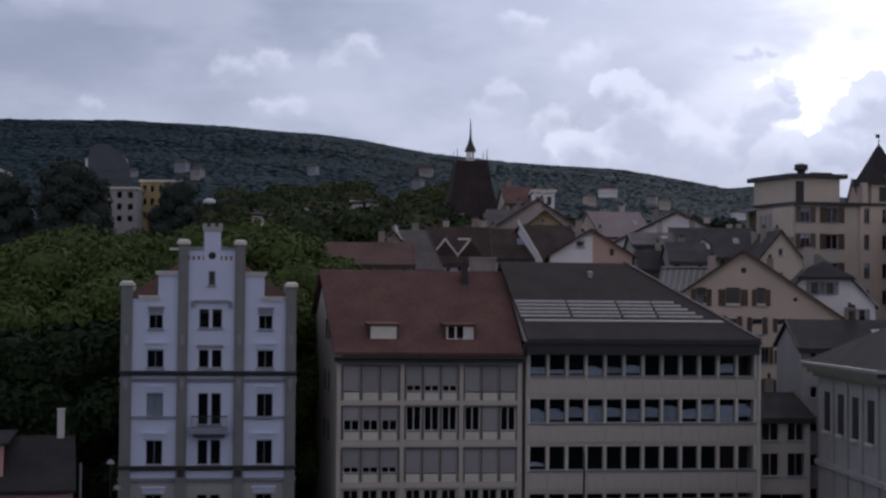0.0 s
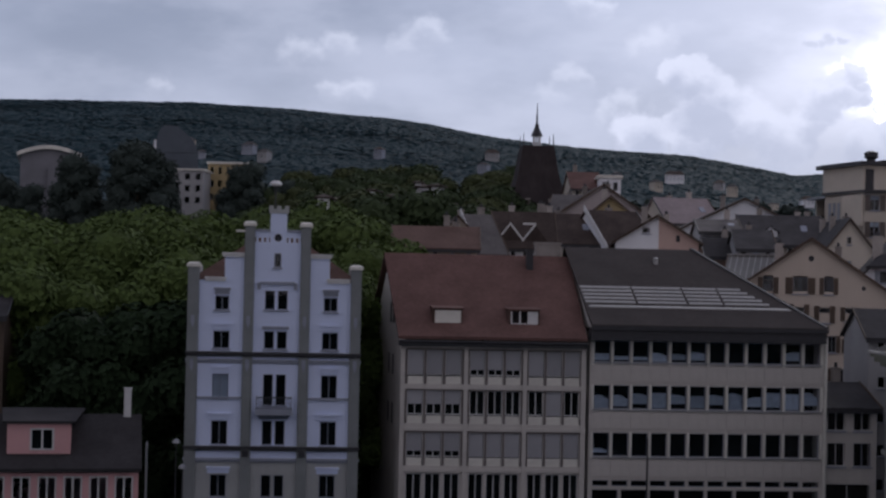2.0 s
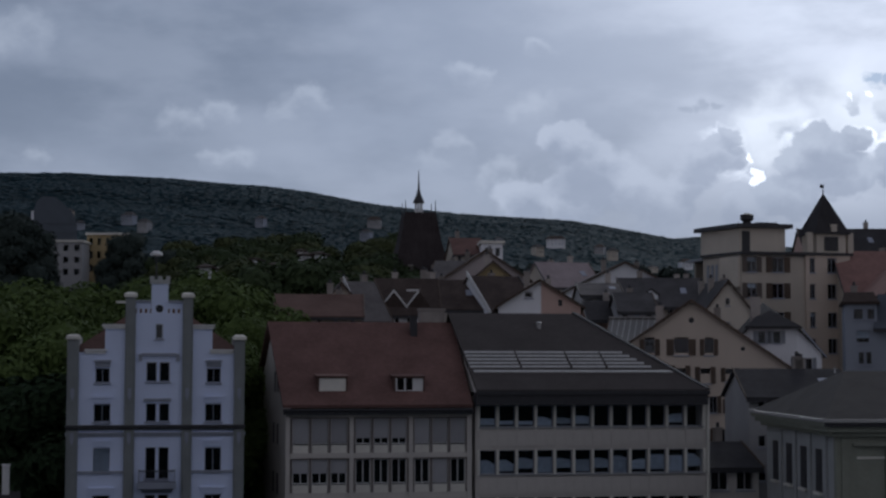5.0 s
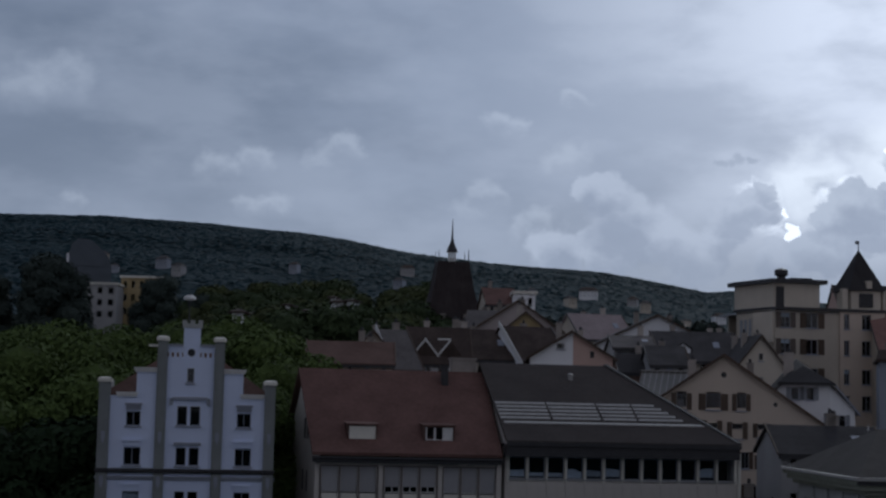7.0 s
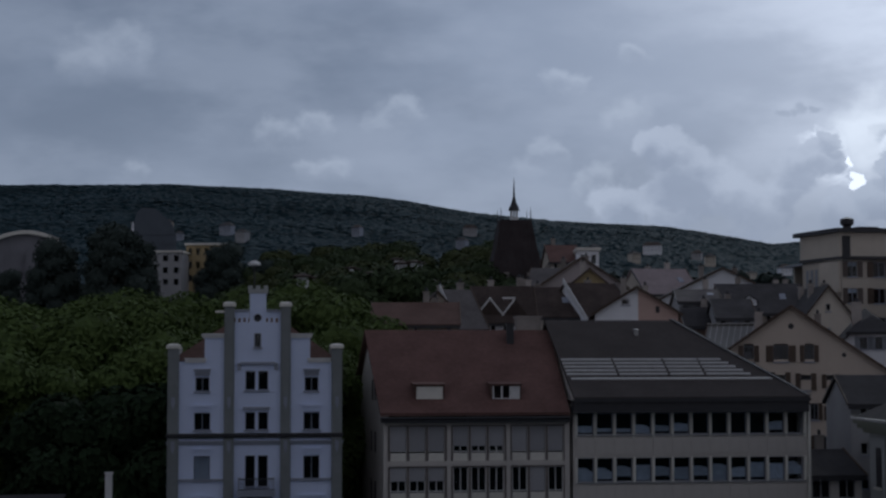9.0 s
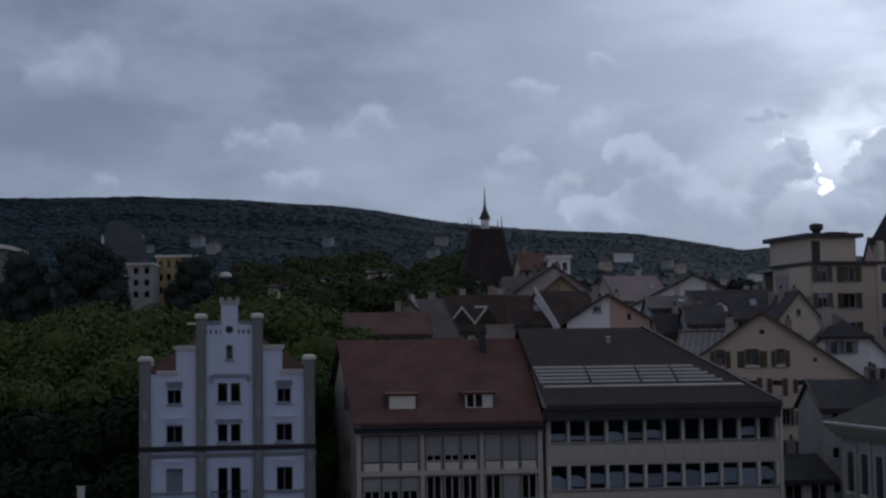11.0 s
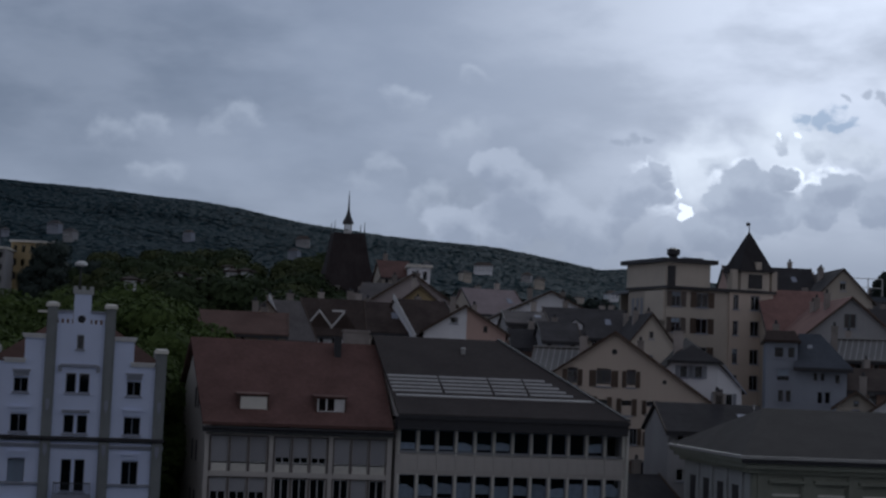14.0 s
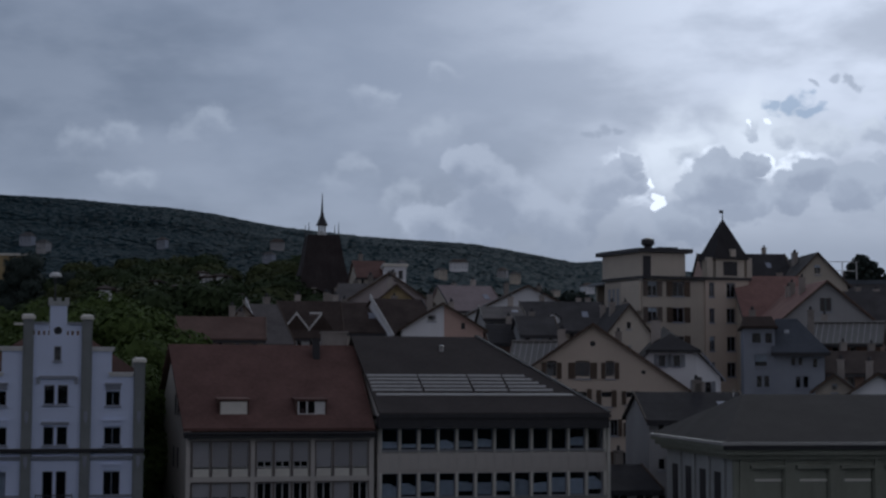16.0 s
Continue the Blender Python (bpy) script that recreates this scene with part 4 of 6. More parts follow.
# ---- office block with window bands ----
def office():
    top = thing("office_block", "grey concrete office block with window bands and hipped roof", "office building", ROW)
    u = lambda px: 29.29 + (px - 930) * 0.0422
    z = lambda py: 15.51 - (py - 628) * 0.0406
    holes, lower = [], []
    pitch = (1337 - 936) / 12
    for k in range(12):
        for ya, yb in ((628, 666), (707, 749), (791, 833)):
            holes.append((u(936 + k * pitch) + 0.12, z(yb), pitch * 0.0422 - 0.22, (yb - ya) * 0.0406))
        lower.append((u(936 + k * pitch) + 0.12, z(886), pitch * 0.0422 - 0.22, 0.45))
    big = (1337 - 936) / 8
    for k in range(8):
        lower.append((u(936 + k * big) + 0.1, z(948), big * 0.0422 - 0.2, 2.3))
    part("front_wall", pierced(Geo(), u(931), u(1342), 0, z(612), holes + lower, 0, 0.4), concrete, top)
    for h in holes:
        window(top, *h, split=1, bar=0.05, deep=0.2, sill=False, trim=m_greytrim)
        level = round((h[1] - z(833)) / ((791 - 707) * 0.0406))
        low_edge, lean = dice.uniform(0.0, 0.25) * h[3], dice.choice((0.0, 0.0, 0.12, -0.12, 0.3))
        top_edge = h[3] * (dice.uniform(0.55, 0.8) if level == 1 else dice.uniform(0.25, 0.6))
        # drapes whose pale blue also stands in for reflections in the glass
        if level == 1 or (level == 2 and h[0] < u(1110)) or dice.random() < 0.25:
            part("drape", Geo().prism([(h[0] + 0.07, 0.3, h[1] + low_edge), (h[0] + h[2] - 0.07, 0.3, h[1] + low_edge), (h[0] + h[2] - 0.07, 0.3, h[1] + top_edge * (1 - max(lean, 0))), (h[0] + h[2] * 0.5, 0.3, h[1] + top_edge), (h[0] + 0.07, 0.3, h[1] + top_edge * (1 + min(lean, 0)))], (0, 0.02, 0)), m_curtain, top, "pale drape behind the glass, painted bluish like a reflection")
        part("sill_board", shared(("sillb", round(h[2], 2)), lambda: Geo().box(-0.1, h[2] + 0.1, -0.14, 0.1, -0.1, -0.01), m_zinc, "sill_board"), m_zinc, top, at=(h[0], 0, h[1]))
    for h in lower:
        window(top, *h, split=1, bar=0.05, deep=0.2, sill=False, trim=m_greytrim)
    for py in (628, 707, 791):
        for k in range(13):
            x = u(936 + k * pitch)
            part("mullion", shared(("mullion", "office"), lambda: Geo().box(-0.09, 0.09, -0.10, 0.0, -1.78, 0.04), panel_white, "mullion"), panel_white, top, at=(x + 0.01, 0, z(py)))
    for a, b in ((672, 700), (755, 784), (839, 868)):
        for k in range(12):
            part("spandrel_slab", shared(("slab", "office"), lambda: Geo().box(0.015, pitch * 0.0422 - 0.015, -0.06, 0.0, 0, (b - a) * 0.0406), concrete, "spandrel_slab"), concrete, top, at=(u(936 + k * pitch), 0, z(b)))
    part("side_wall", Geo().box(u(1342) - 0.4, u(1342), 0.4, 18, 0, z(612)).box(u(931), u(931) + 0.4, 0.4, 18, 0, z(612)).box(u(931) + 0.4, u(1342) - 0.4, 17.6, 18, 0, z(612)), concrete, top)
    part("dark_backing", Geo().box(u(936), u(1335), 1.2, 1.3, 0.1, z(618)), m_room_dark, top)
    part("downpipe", Geo().loft([circle(u(1343.5), -0.12, 0, 0.13, 10), circle(u(1343.5), -0.12, z(616), 0.13, 10)]), panel_white, top, "pale rainwater pipe")
    part("downpipe", Geo().loft([circle(u(1033), -0.1, 0, 0.06, 8), circle(u(1033), -0.1, z(800), 0.06, 8)]), m_dark, top)
    # hipped roof: eaves, lower apron, upper slope
    e, r, v0 = 16.45, 22.2, -1.0
    ul, ur = u(929), u(1338)
    a, b, c, d = (ul, v0, e), (ur, v0, e), (ur, 19.0, e), (ul, 19.0, e)
    rl, rr = (ul - 0.3, 9.2, r), (u(1110) + 2.1, 9.2, r)
    g = Geo()
    roof_slab(g, a, b, rr, rl)
    roof_slab(g, c, d, rl, rr)
    g.prism([b, c, rr], (0, 0, 0.22))
    part("roof", g, roofsheet, top)
    part("gable_wall", Geo().prism([(ul + 0.1, v0 + 1.2, e), (ul + 0.1, 18, e), (ul + 0.1, 9.2, r - 0.1)], (0.3, 0, 0)), concrete, top)
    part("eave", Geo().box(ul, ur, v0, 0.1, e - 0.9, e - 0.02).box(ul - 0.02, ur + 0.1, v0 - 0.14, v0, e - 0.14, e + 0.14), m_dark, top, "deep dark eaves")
    slope = (r - e) / (9.2 - v0)
    face = lambda t: (v0 + t * (9.2 - v0), e + t * (r - e) + 0.24)
    va, za = face(0.205)
    vb, zb = face(0.225)
    part("roof_step", Geo().prism([(ul + 0.2, va, za), (u(1290), va, za), (u(1284), vb, zb), (ul + 0.2, vb, zb)], (0, 0, 0.07)), m_solar, top, "pale metal flashing")
    for row in range(5):
        t0 = 0.258 + row * 0.046
        va, za = face(t0)
        vb, zb = face(t0 + 0.017)
        ends = [925, 1018, 1108, 1172, 1256 - row * 10]
        for p, q in zip(ends, ends[1:]):
            x0, x1 = u(p + 2 + (4 - row) * 0.5), u(q - 1)
            part("louvre", Geo().prism([(x0, va, za + 0.03), (x1, va, za + 0.03), (x1, vb, zb + 0.07), (x0, vb, zb + 0.07)], (0, 0, 0.05)), m_solar, top)
    vb, zb = face(0.80)
    part("roof_vent", Geo().loft([circle(u(1082), vb, zb - 0.3, 0.18, 10), circle(u(1082), vb, zb + 0.3, 0.18, 10), circle(u(1082), vb, zb + 0.34, 0.26, 10), circle(u(1082), vb, zb + 0.45, 0.05, 10)]), m_solar, top)
    # hip ridge capping
    g = Geo()
    g.prism([(b[0] - 0.15, b[1], b[2] + 0.2), (b[0] + 0.15, b[1], b[2] + 0.2), (rr[0] + 0.15, rr[1], rr[2] + 0.24), (rr[0] - 0.15, rr[1], rr[2] + 0.24)], (0, 0, 0.12))
    part("ridge_cap", g, m_dark, top)


office()


# ---- old town behind ----
# opening: along the wall, height above the datum, width, height
BEIGE_WINDOWS = ((5.4, 19.2, 0.9, 1.45), (8.1, 19.2, 1.3, 1.45), (10.9, 19.2, 0.8, 1.45), (8.2, 16.8, 0.9, 1.4), (10.5, 16.6, 0.9, 1.5), (12.8, 16.8, 0.8, 1.2), (11.3, 13.9, 0.7, 1.5), (12.9, 13.9, 0.7, 1.2), (11.8, 11.2, 0.9, 1.2))
house("beige_house", "beige plastered gabled house with brown wooden shutters", 18.2, 150, 19.4, 14, 17.5, 24.2, "front", beige, rooftile, [18.7, 16.0, 13.2, 10.9], 2.0, 4, m_brown, turn=-8, openings=BEIGE_WINDOWS)
house("brown_roof_house", "long low house with a weathered red-brown roof", -10.6, 148, 7.8, 9, 22.7, 24.7, "side", cream, rooftile, [21.8], 0.6, 5, None, turn=2, chimneys=2)
house("slate_verge_house", "grey-roofed house with a broad white verge board", -2.9, 158, 2.8, 10, 22.6, 26.4, "side", cream, roofmid, [21.4], 0.8, 2, None, turn=20, verge=m_trim, chimneys=1)
house("zigzag_roof_house", "dark-roofed house with white-edged dormers", -1.3, 164, 6.1, 9, 23.4, 27.0, "side", white, roofbrown, [22.4], 0.7, 5, None, turn=3, chimneys=3)
house("old_roof_house", "old-town house with a low brown roof", 4.2, 174, 5.5, 10, 24.2, 27.4, "side", cream, roofbrown, [23.2], 0.7, 4, None, turn=4, chimneys=2)
house("white_verge_house", "dark-roofed house with a broad white verge board", 10.7, 172, 5.7, 12, 23.5, 27.8, "side", white, roofbrown, [22.3], 0.9, 3, None, turn=21, verge=m_trim, chimneys=1)
two_tone = house("pink_gable_house", "gabled old-town house, half white and half pink", 11.0, 165, 8.4, 12, 24.2, 26.8, "front", white, roofbrown, [24.2], 1, 2, None, turn=-3, chimneys=2, openings=((1.1, 22.9, 3.0, 1.36), (2.66, 25.05, 0.8, 0.6)))
z_two = two_tone.matrix_basis.translation.z
part("pink_wall", Geo().prism([(4.35, -0.05, 0.2), (8.4, -0.05, 0.2), (8.4, -0.05, 24.2 - z_two), (4.35, -0.05, 26.65 - z_two)], (0, 0.046, 0)), pink, two_tone, "pale pink rendered half of the gable")
part("attic_window", Geo().box(6.1, 6.5, -0.07, -0.03, 24.24 - z_two, 24.9 - z_two), m_dark, two_tone)
house("mauve_gable_house", "broad pale gabled house under a dark roof", 6.2, 200, 11.0, 12, 28.6, 32.2, "front", pale_mauve, roofbrown, [27.1], 1.0, 3, None, turn=4, verge=m_brown, chimneys=2)
house("ochre_gable_house", "narrow ochre gabled house among brown roofs", 10.2, 190, 3.6, 7, 28.7, 30.2, "front", ochre, roofbrown, [28.1], 0.6, 2, None, turn=0, chimneys=1)
house("pale_roof_house", "house with a pale grey roof seen across the old town", 5.1, 208, 4.0, 9, 29.1, 31.5, "side", white, roofmid, [28.1], 0.8, 3, None, turn=-12, chimneys=2)
house("reddish_house", "house with a reddish tiled roof behind the old town", 9.4, 240, 4.4, 11, 34.3, 37.0, "side", cream, roofred, [33.3], 0.8, 3, None, turn=5, chimneys=2)
house("faded_roof_house", "house with a pale faded pink roof", 21.0, 214, 7.4, 11, 28.4, 31.8, "side", cream, roofpale, [27.2], 0.9, 4, None, turn=14, chimneys=2)
house("white_gable_house", "white gabled house with a dark roof edge", 21.6, 200, 15.0, 11, 27.1, 30.8, "front", white, roofgrey, [26.9], 1.1, 4, None, turn=0, chimneys=2)
house("deck_house", "dark grey house with a flat-pitched grey roof", 21.6, 182, 4.5, 8, 26.0, 27.4, "side", stonegrey, roofmid, [24.3], 1.2, 3, None, turn=0, chimneys=1)
house("grey_roof_house", "old-town house with a grey tiled roof and white dormer", 26.6, 184, 9.2, 12, 24.8, 28.2, "side", cream, roofgrey, [23.5], 1, 6, None, turn=-3, chimneys=3)
house("low_grey_house", "low house with grey walls and dark window openings", 24.4, 172, 3.9, 8, 23.9, 25.9, "side", stonegrey, roofgrey, [22.5], 1.1, 3, None, turn=0, chimneys=1)
house("sheet_roof_annex", "low annex under a pale sheet roof", 21.6, 160, 5.4, 8, 20.6, 22.8, "side", white, rooflight, [19.6], 0.7, 3, None, turn=-14, chimneys=1)
house("dark_gap_house", "dark brown house squeezed between old-town roofs", 21.6, 176, 3.3, 8, 23.1, 25.1, "side", brick, roofdark, [20.9], 1.4, 2, None, turn=0, chimneys=1)
house("cream_gable_house", "cream gabled house with one small attic window", 34.4, 176, 5.2, 12, 24.1, 27.4, "front", cream, roofgrey, [24.7], 0.8, 1, None)
house("small_gable_house", "small pale gabled annex between dark roofs", -6.7, 160, 3.4, 8, 24.3, 26.2, "front", cream, roofbrown, [24.2], 0.6, 1, None, chimneys=1)
house("hotel_back_house", "grey house with a dark pitched roof behind the hotel", 57.8, 222, 12.2, 12, 33.4, 37.2, "side", pink, roofdark, [32.0], 1.1, 5, None, turn=-4)
house("back_gable_house", "pale gabled house high behind the old town", 67.7, 216, 8.4, 14, 32.3, 36.6, "front", cream, roofgrey, [33.7], 1.4, 2, None)
house("grey_gable_house", "grey gabled house with a pinkish tiled roof", 53.2, 172, 9.9, 16, 25.8, 29.9, "front", stonegrey, roofpink, [26.4, 23.3], 1.7, 2, None, openings=((4.2, 26.6, 1.3, 1.6), (1.2, 23.2, 1.1, 1.2), (4.0, 23.1, 1.8, 0.9), (7.2, 23.2, 1.1, 1.2), (1.4, 20.2, 1.1, 1.4), (4.3, 20.2, 1.1, 1.4)))
house("pink_roof_house", "house with a faded pinkish tiled roof", 53.0, 186, 8.3, 12, 26.3, 31.6, "side", cream, roofpink, [24.6], 1.4, 4, None)
house("terrace_house", "house with a white-railed roof terrace", 79.1, 232, 11.2, 12, 32.0, 34.8, "side", white, roofgrey, [30.4], 1.4, 4, None)
house("far_right_house", "white rendered house with small dark windows", 65.7, 182, 9.2, 12, 24.8, 29.6, "side", white, roofgrey, [26.6, 23.5], 1.1, 4, None)
house("little_gable_house", "small white gabled house with a dark roof", 45.0, 128, 4.8, 9, 17.9, 19.6, "front", white, roofdark, [16.7], 0.9, 2, None, turn=-20, chimneys=1)
house("low_gable_house", "small cream gabled house with a shuttered window", 43.9, 133, 3.2, 9, 18.3, 19.5, "front", cream, roofdark, [18.1], 0.7, 1, None, turn=-20, chimneys=1)
house("lean_to_house", "low annex under a pale sheet roof", 52.1, 160, 7.2, 7, 22.9, 24.9, "side", brick, rooflight, [21.6], 0.9, 4, None, turn=-24, chimneys=1)
house("lean_to_house", "low annex under a pale sheet roof", 60.0, 164, 7.5, 7, 22.6, 24.9, "side", stonegrey, rooflight, [21.3], 0.9, 4, None, turn=-8, chimneys=1)
house("shed_roof_house", "brick house with a low brown roof", 50.6, 150, 10.0, 9, 19.8, 21.8, "side", brick, roofbrown, [18.3], 1.2, 6, None, turn=2, chimneys=2)
house("dark_roof_house", "grey house with a steep dark roof", 27.6, 124, 8.1, 10, 15.9, 17.9, "side", stonegrey, roofdark, [14.7], 0.9, 4, None)
house("infill_house", "narrow quay house with a dark mansard roof", 23.2, 119, 4.1, 10, 10.8, 12.3, "side", concrete, roofdark, [9.1, 6.9], 1.4, 2, None, turn=6, chimneys=1, openings=((0.45, 9.2, 1.3, 1.4), (2.4, 9.2, 1.3, 1.4), (0.45, 6.6, 1.3, 1.7), (2.4, 6.6, 1.3, 1.7), (0.3, 2.6, 3.4, 2.7)))
house("timber_house", "dark brown timber-clad house under a low roof among trees", -47.0, 118, 9.4, 9, 16.2, 18.2, "side", m_brown, roofdark, [14.2], 1.2, 5, None, turn=10, chimneys=1)


def half_hip_house():
    """White house whose gable is cut off by a small dark hip."""
    top = thing("white_side_house", "white house with a dark half-hipped roof and grey shutters", "house", pose(31.6, 152, ground_z(36, 158) - 1.5, 0, 0, -9))
    zb = ground_z(36, 158) - 1.5
    W, D, e, m, r = 9.0, 12.0, 19.4 - zb, 21.75 - zb, 23.4 - zb
    holes = [(3.1, 20.35 - zb, 0.75, 1.15), (4.5, 20.35 - zb, 0.75, 1.15), (4.1, 17.9 - zb, 0.7, 1.0), (6.5, 17.9 - zb, 0.65, 1.05), (7.5, 17.9 - zb, 0.65, 1.05), (3.0, 15.0 - zb, 0.8, 1.2), (6.0, 15.0 - zb, 0.8, 1.2)]
    g = pierced(Geo(), 2.2, 6.7, 0, m, [h for h in holes if h[0] < 6.2])
    part("front_wall", g, white, top)
    part("front_wall", pierced(Geo(), 6.7, W, 0, e, [h for h in holes if h[0] > 7]).prism([(6.7, 0, e), (W, 0, e), (6.7, 0, m)], (0, 0.35, 0)), white, top)
    part("front_wall", Geo().box(0, 2.2, 0, 0.35, 0, e).prism([(0, 0, e), (2.2, 0, e), (2.2, 0, m)], (0, 0.35, 0)), white, top)
    part("side_wall", Geo().box(0, 0.35, 0.35, D, 0, e).box(W - 0.35, W, 0.35, D, 0, e).box(0.35, W - 0.35, D - 0.35, D, 0, e), white, top)
    part("dark_backing", Geo().box(0.4, W - 0.4, 0.9, 1.0, 0.1, e).box(2.4, 6.5, 0.9, 1.0, e, m - 0.1), m_room_dark, top)
    g, o, c = Geo(), 0.4, W / 2
    drop = (m - e) / 2.25 * o
    for sx in (-1, 1):
        roof_slab(g, (c + sx * (W / 2 + o), -o, e - drop), (c + sx * (W / 2 + o), D + o, e - drop), (c, D + o, r + 1.0), (c + sx * 2.2, -o, m))
        g.prism([(c + sx * 2.2, -o, m), (c, D + o, r + 1.0), (c, 3.0, r)], (0, 0, 0.2))
    g.prism([(1.9, -o - 0.1, m), (7.1, -o - 0.1, m), (c, 3.0, r)], (0, 0, 0.22))
    part("roof", g, roofdark, top)
    part("gutter", Geo().box(1.8, 7.2, -o - 0.22, -o - 0.1, m - 0.05, m + 0.12), m_dark, top)
    part("verge_board", Geo().prism([(7.1, -o - 0.05, m - 0.1), (7.1, -o - 0.05, m + 0.18), (W + 0.45, -o - 0.05, e - drop + 0.12), (W + 0.45, -o - 0.05, e - drop - 0.1)], (0, 0.05, 0)), m_greytrim, top)
    for h in holes:
        window(top, *h, split=1, bar=0.06, trim=m_greytrim, shutters=m_greyblue)
    chimney(top, 3.2, 4.5, r + 0.2, 1.2, 0.9)


half_hip_house()


def blue_house():
    """Tall blue-grey house: a flat-topped left bay and a slate-roofed right part."""
    zb = ground_z(46, 155) - 1.5
    top = thing("blue_house", "blue-grey plastered house with slate roof and small windows", "house", pose(42.6, 150, zb, 0, 0, -14))
    left = [(0.75, 22.6 - zb, 0.9, 1.0), (2.0, 22.6 - zb, 0.7, 1.0), (1.0, 20.4 - zb, 1.2, 1.15), (1.15, 18.4 - zb, 0.55, 1.15), (1.85, 18.4 - zb, 0.55, 1.15), (1.0, 15.6 - zb, 0.8, 1.2)]
    right = [(4.4, 20.5 - zb, 0.45, 0.8), (5.05, 20.5 - zb, 0.45, 0.8), (4.8, 18.4 - zb, 0.5, 1.1), (5.5, 18.4 - zb, 0.5, 1.1), (6.4, 20.3 - zb, 0.5, 0.9), (4.8, 15.6 - zb, 0.8, 1.2)]
    H1, H2 = 24.0 - zb, 21.6 - zb
    part("bay_wall", pierced(Geo(), 0, 2.9, 0, H1, left), bluegrey, top)
    part("front_wall", pierced(Geo(), 2.9, 7.5, 0, H2, right, 0.12, 0.45), bluegrey, top)
    part("side_wall", Geo().box(0, 0.35, 0.35, 9, 0, H1).box(7.15, 7.5, 0.45, 9, 0, H2).box(0.35, 7.15, 8.65, 9, 0, H2), bluegrey, top)
    part("bay_side", Geo().box(2.6, 2.9, 0.35, 9, H2, H1), slateblue, top)
    part("dark_backing", Geo().box(0.4, 7.1, 0.95, 1.05, 0.1, H2 - 0.1).box(0.4, 2.5, 0.95, 1.05, H2 - 0.1, H1 - 0.1), m_room_dark, top)
    part("bay_roof", Geo().box(-0.3, 3.2, -0.4, 9.2, H1, H1 + 0.25).prism([(-0.2, -0.3, H1 + 0.25), (3.1, -0.3, H1 + 0.25), (2.7, 1.2, H1 + 1.2), (0.1, 1.2, H1 + 1.2)], (0, 5.0, 0)), roofbrown, top)
    rl, rr, rz = 3.2, 5.2, 24.9 - zb
    g = Geo()
    roof_slab(g, (2.5, -0.75, H2), (8.0, -0.75, H2), (rr, 3.4, rz), (rl, 3.4, rz), 0.16)
    g.prism([(8.0, -0.75, H2), (8.0, 9.4, H2), (rr, 5.5, rz), (rr, 3.4, rz)], (0, 0, 0.16))
    roof_slab(g, (2.9, 9.4, H2), (8.0, 9.4, H2), (rr, 5.5, rz), (rl, 5.5, rz), 0.16)
    g.prism([(rl, 3.4, rz), (rr, 3.4, rz), (rr, 5.5, rz), (rl, 5.5, rz)], (0, 0, 0.16))
    part("slate_roof", g, tiled("blue_grey_slate", (0.085, 0.095, 0.115), spread=0.3), top, "blue-grey slate roof with a projecting skirt")
    part("eave", Geo().box(2.5, 8.0, -0.82, -0.7, H2 - 0.22, H2 + 0.08), m_dark, top)
    part("skylight", Geo().prism([(3.9, 1.5, 23.5 - zb), (4.35, 1.5, 23.5 - zb), (4.35, 1.9, 23.8 - zb), (3.9, 1.9, 23.8 - zb)], (0, 0, 0.14)), m_zinc, top)
    for h in left + right:
        window(top, *h, v=0.12 if h[0] > 2.9 else 0.0, split=1, bar=0.05, trim=m_greytrim, curtain=0.6 if h[2] > 1.1 else 0)
    for uu, vv in ((1.0, 4.0), (6.6, 4.5)):
        chimney(top, uu, vv, H1 + 0.9, 0.9)


blue_house()


fill = random.Random(19)
for k in range(30):
    right = k >= 20
    a = 0.32 + 0.10 * (k - 20) / 10 if right else 0.02 + 0.125 * k / 20
    y = fill.uniform(215, 255)
    a += fill.uniform(-0.006, 0.006)
    zr = 19 + y * (fill.uniform(0.045, 0.062) if right else fill.uniform(0.036, 0.050))
    rise, w = fill.uniform(2.2, 4.0), fill.uniform(4.5, 8.0)
    house("old_town_house", "old-town house under a weathered tiled roof", a * y, y, w, fill.uniform(8, 11), zr - rise, zr, fill.choice(("side", "front", "side")), fill.choice((white, cream, cream, pink, stonegrey)), fill.choice((roofbrown, roofgrey, roofmid, rooftile)), [zr - rise - 1.6], 1.1, 3, None, turn=fill.uniform(-25, 25))

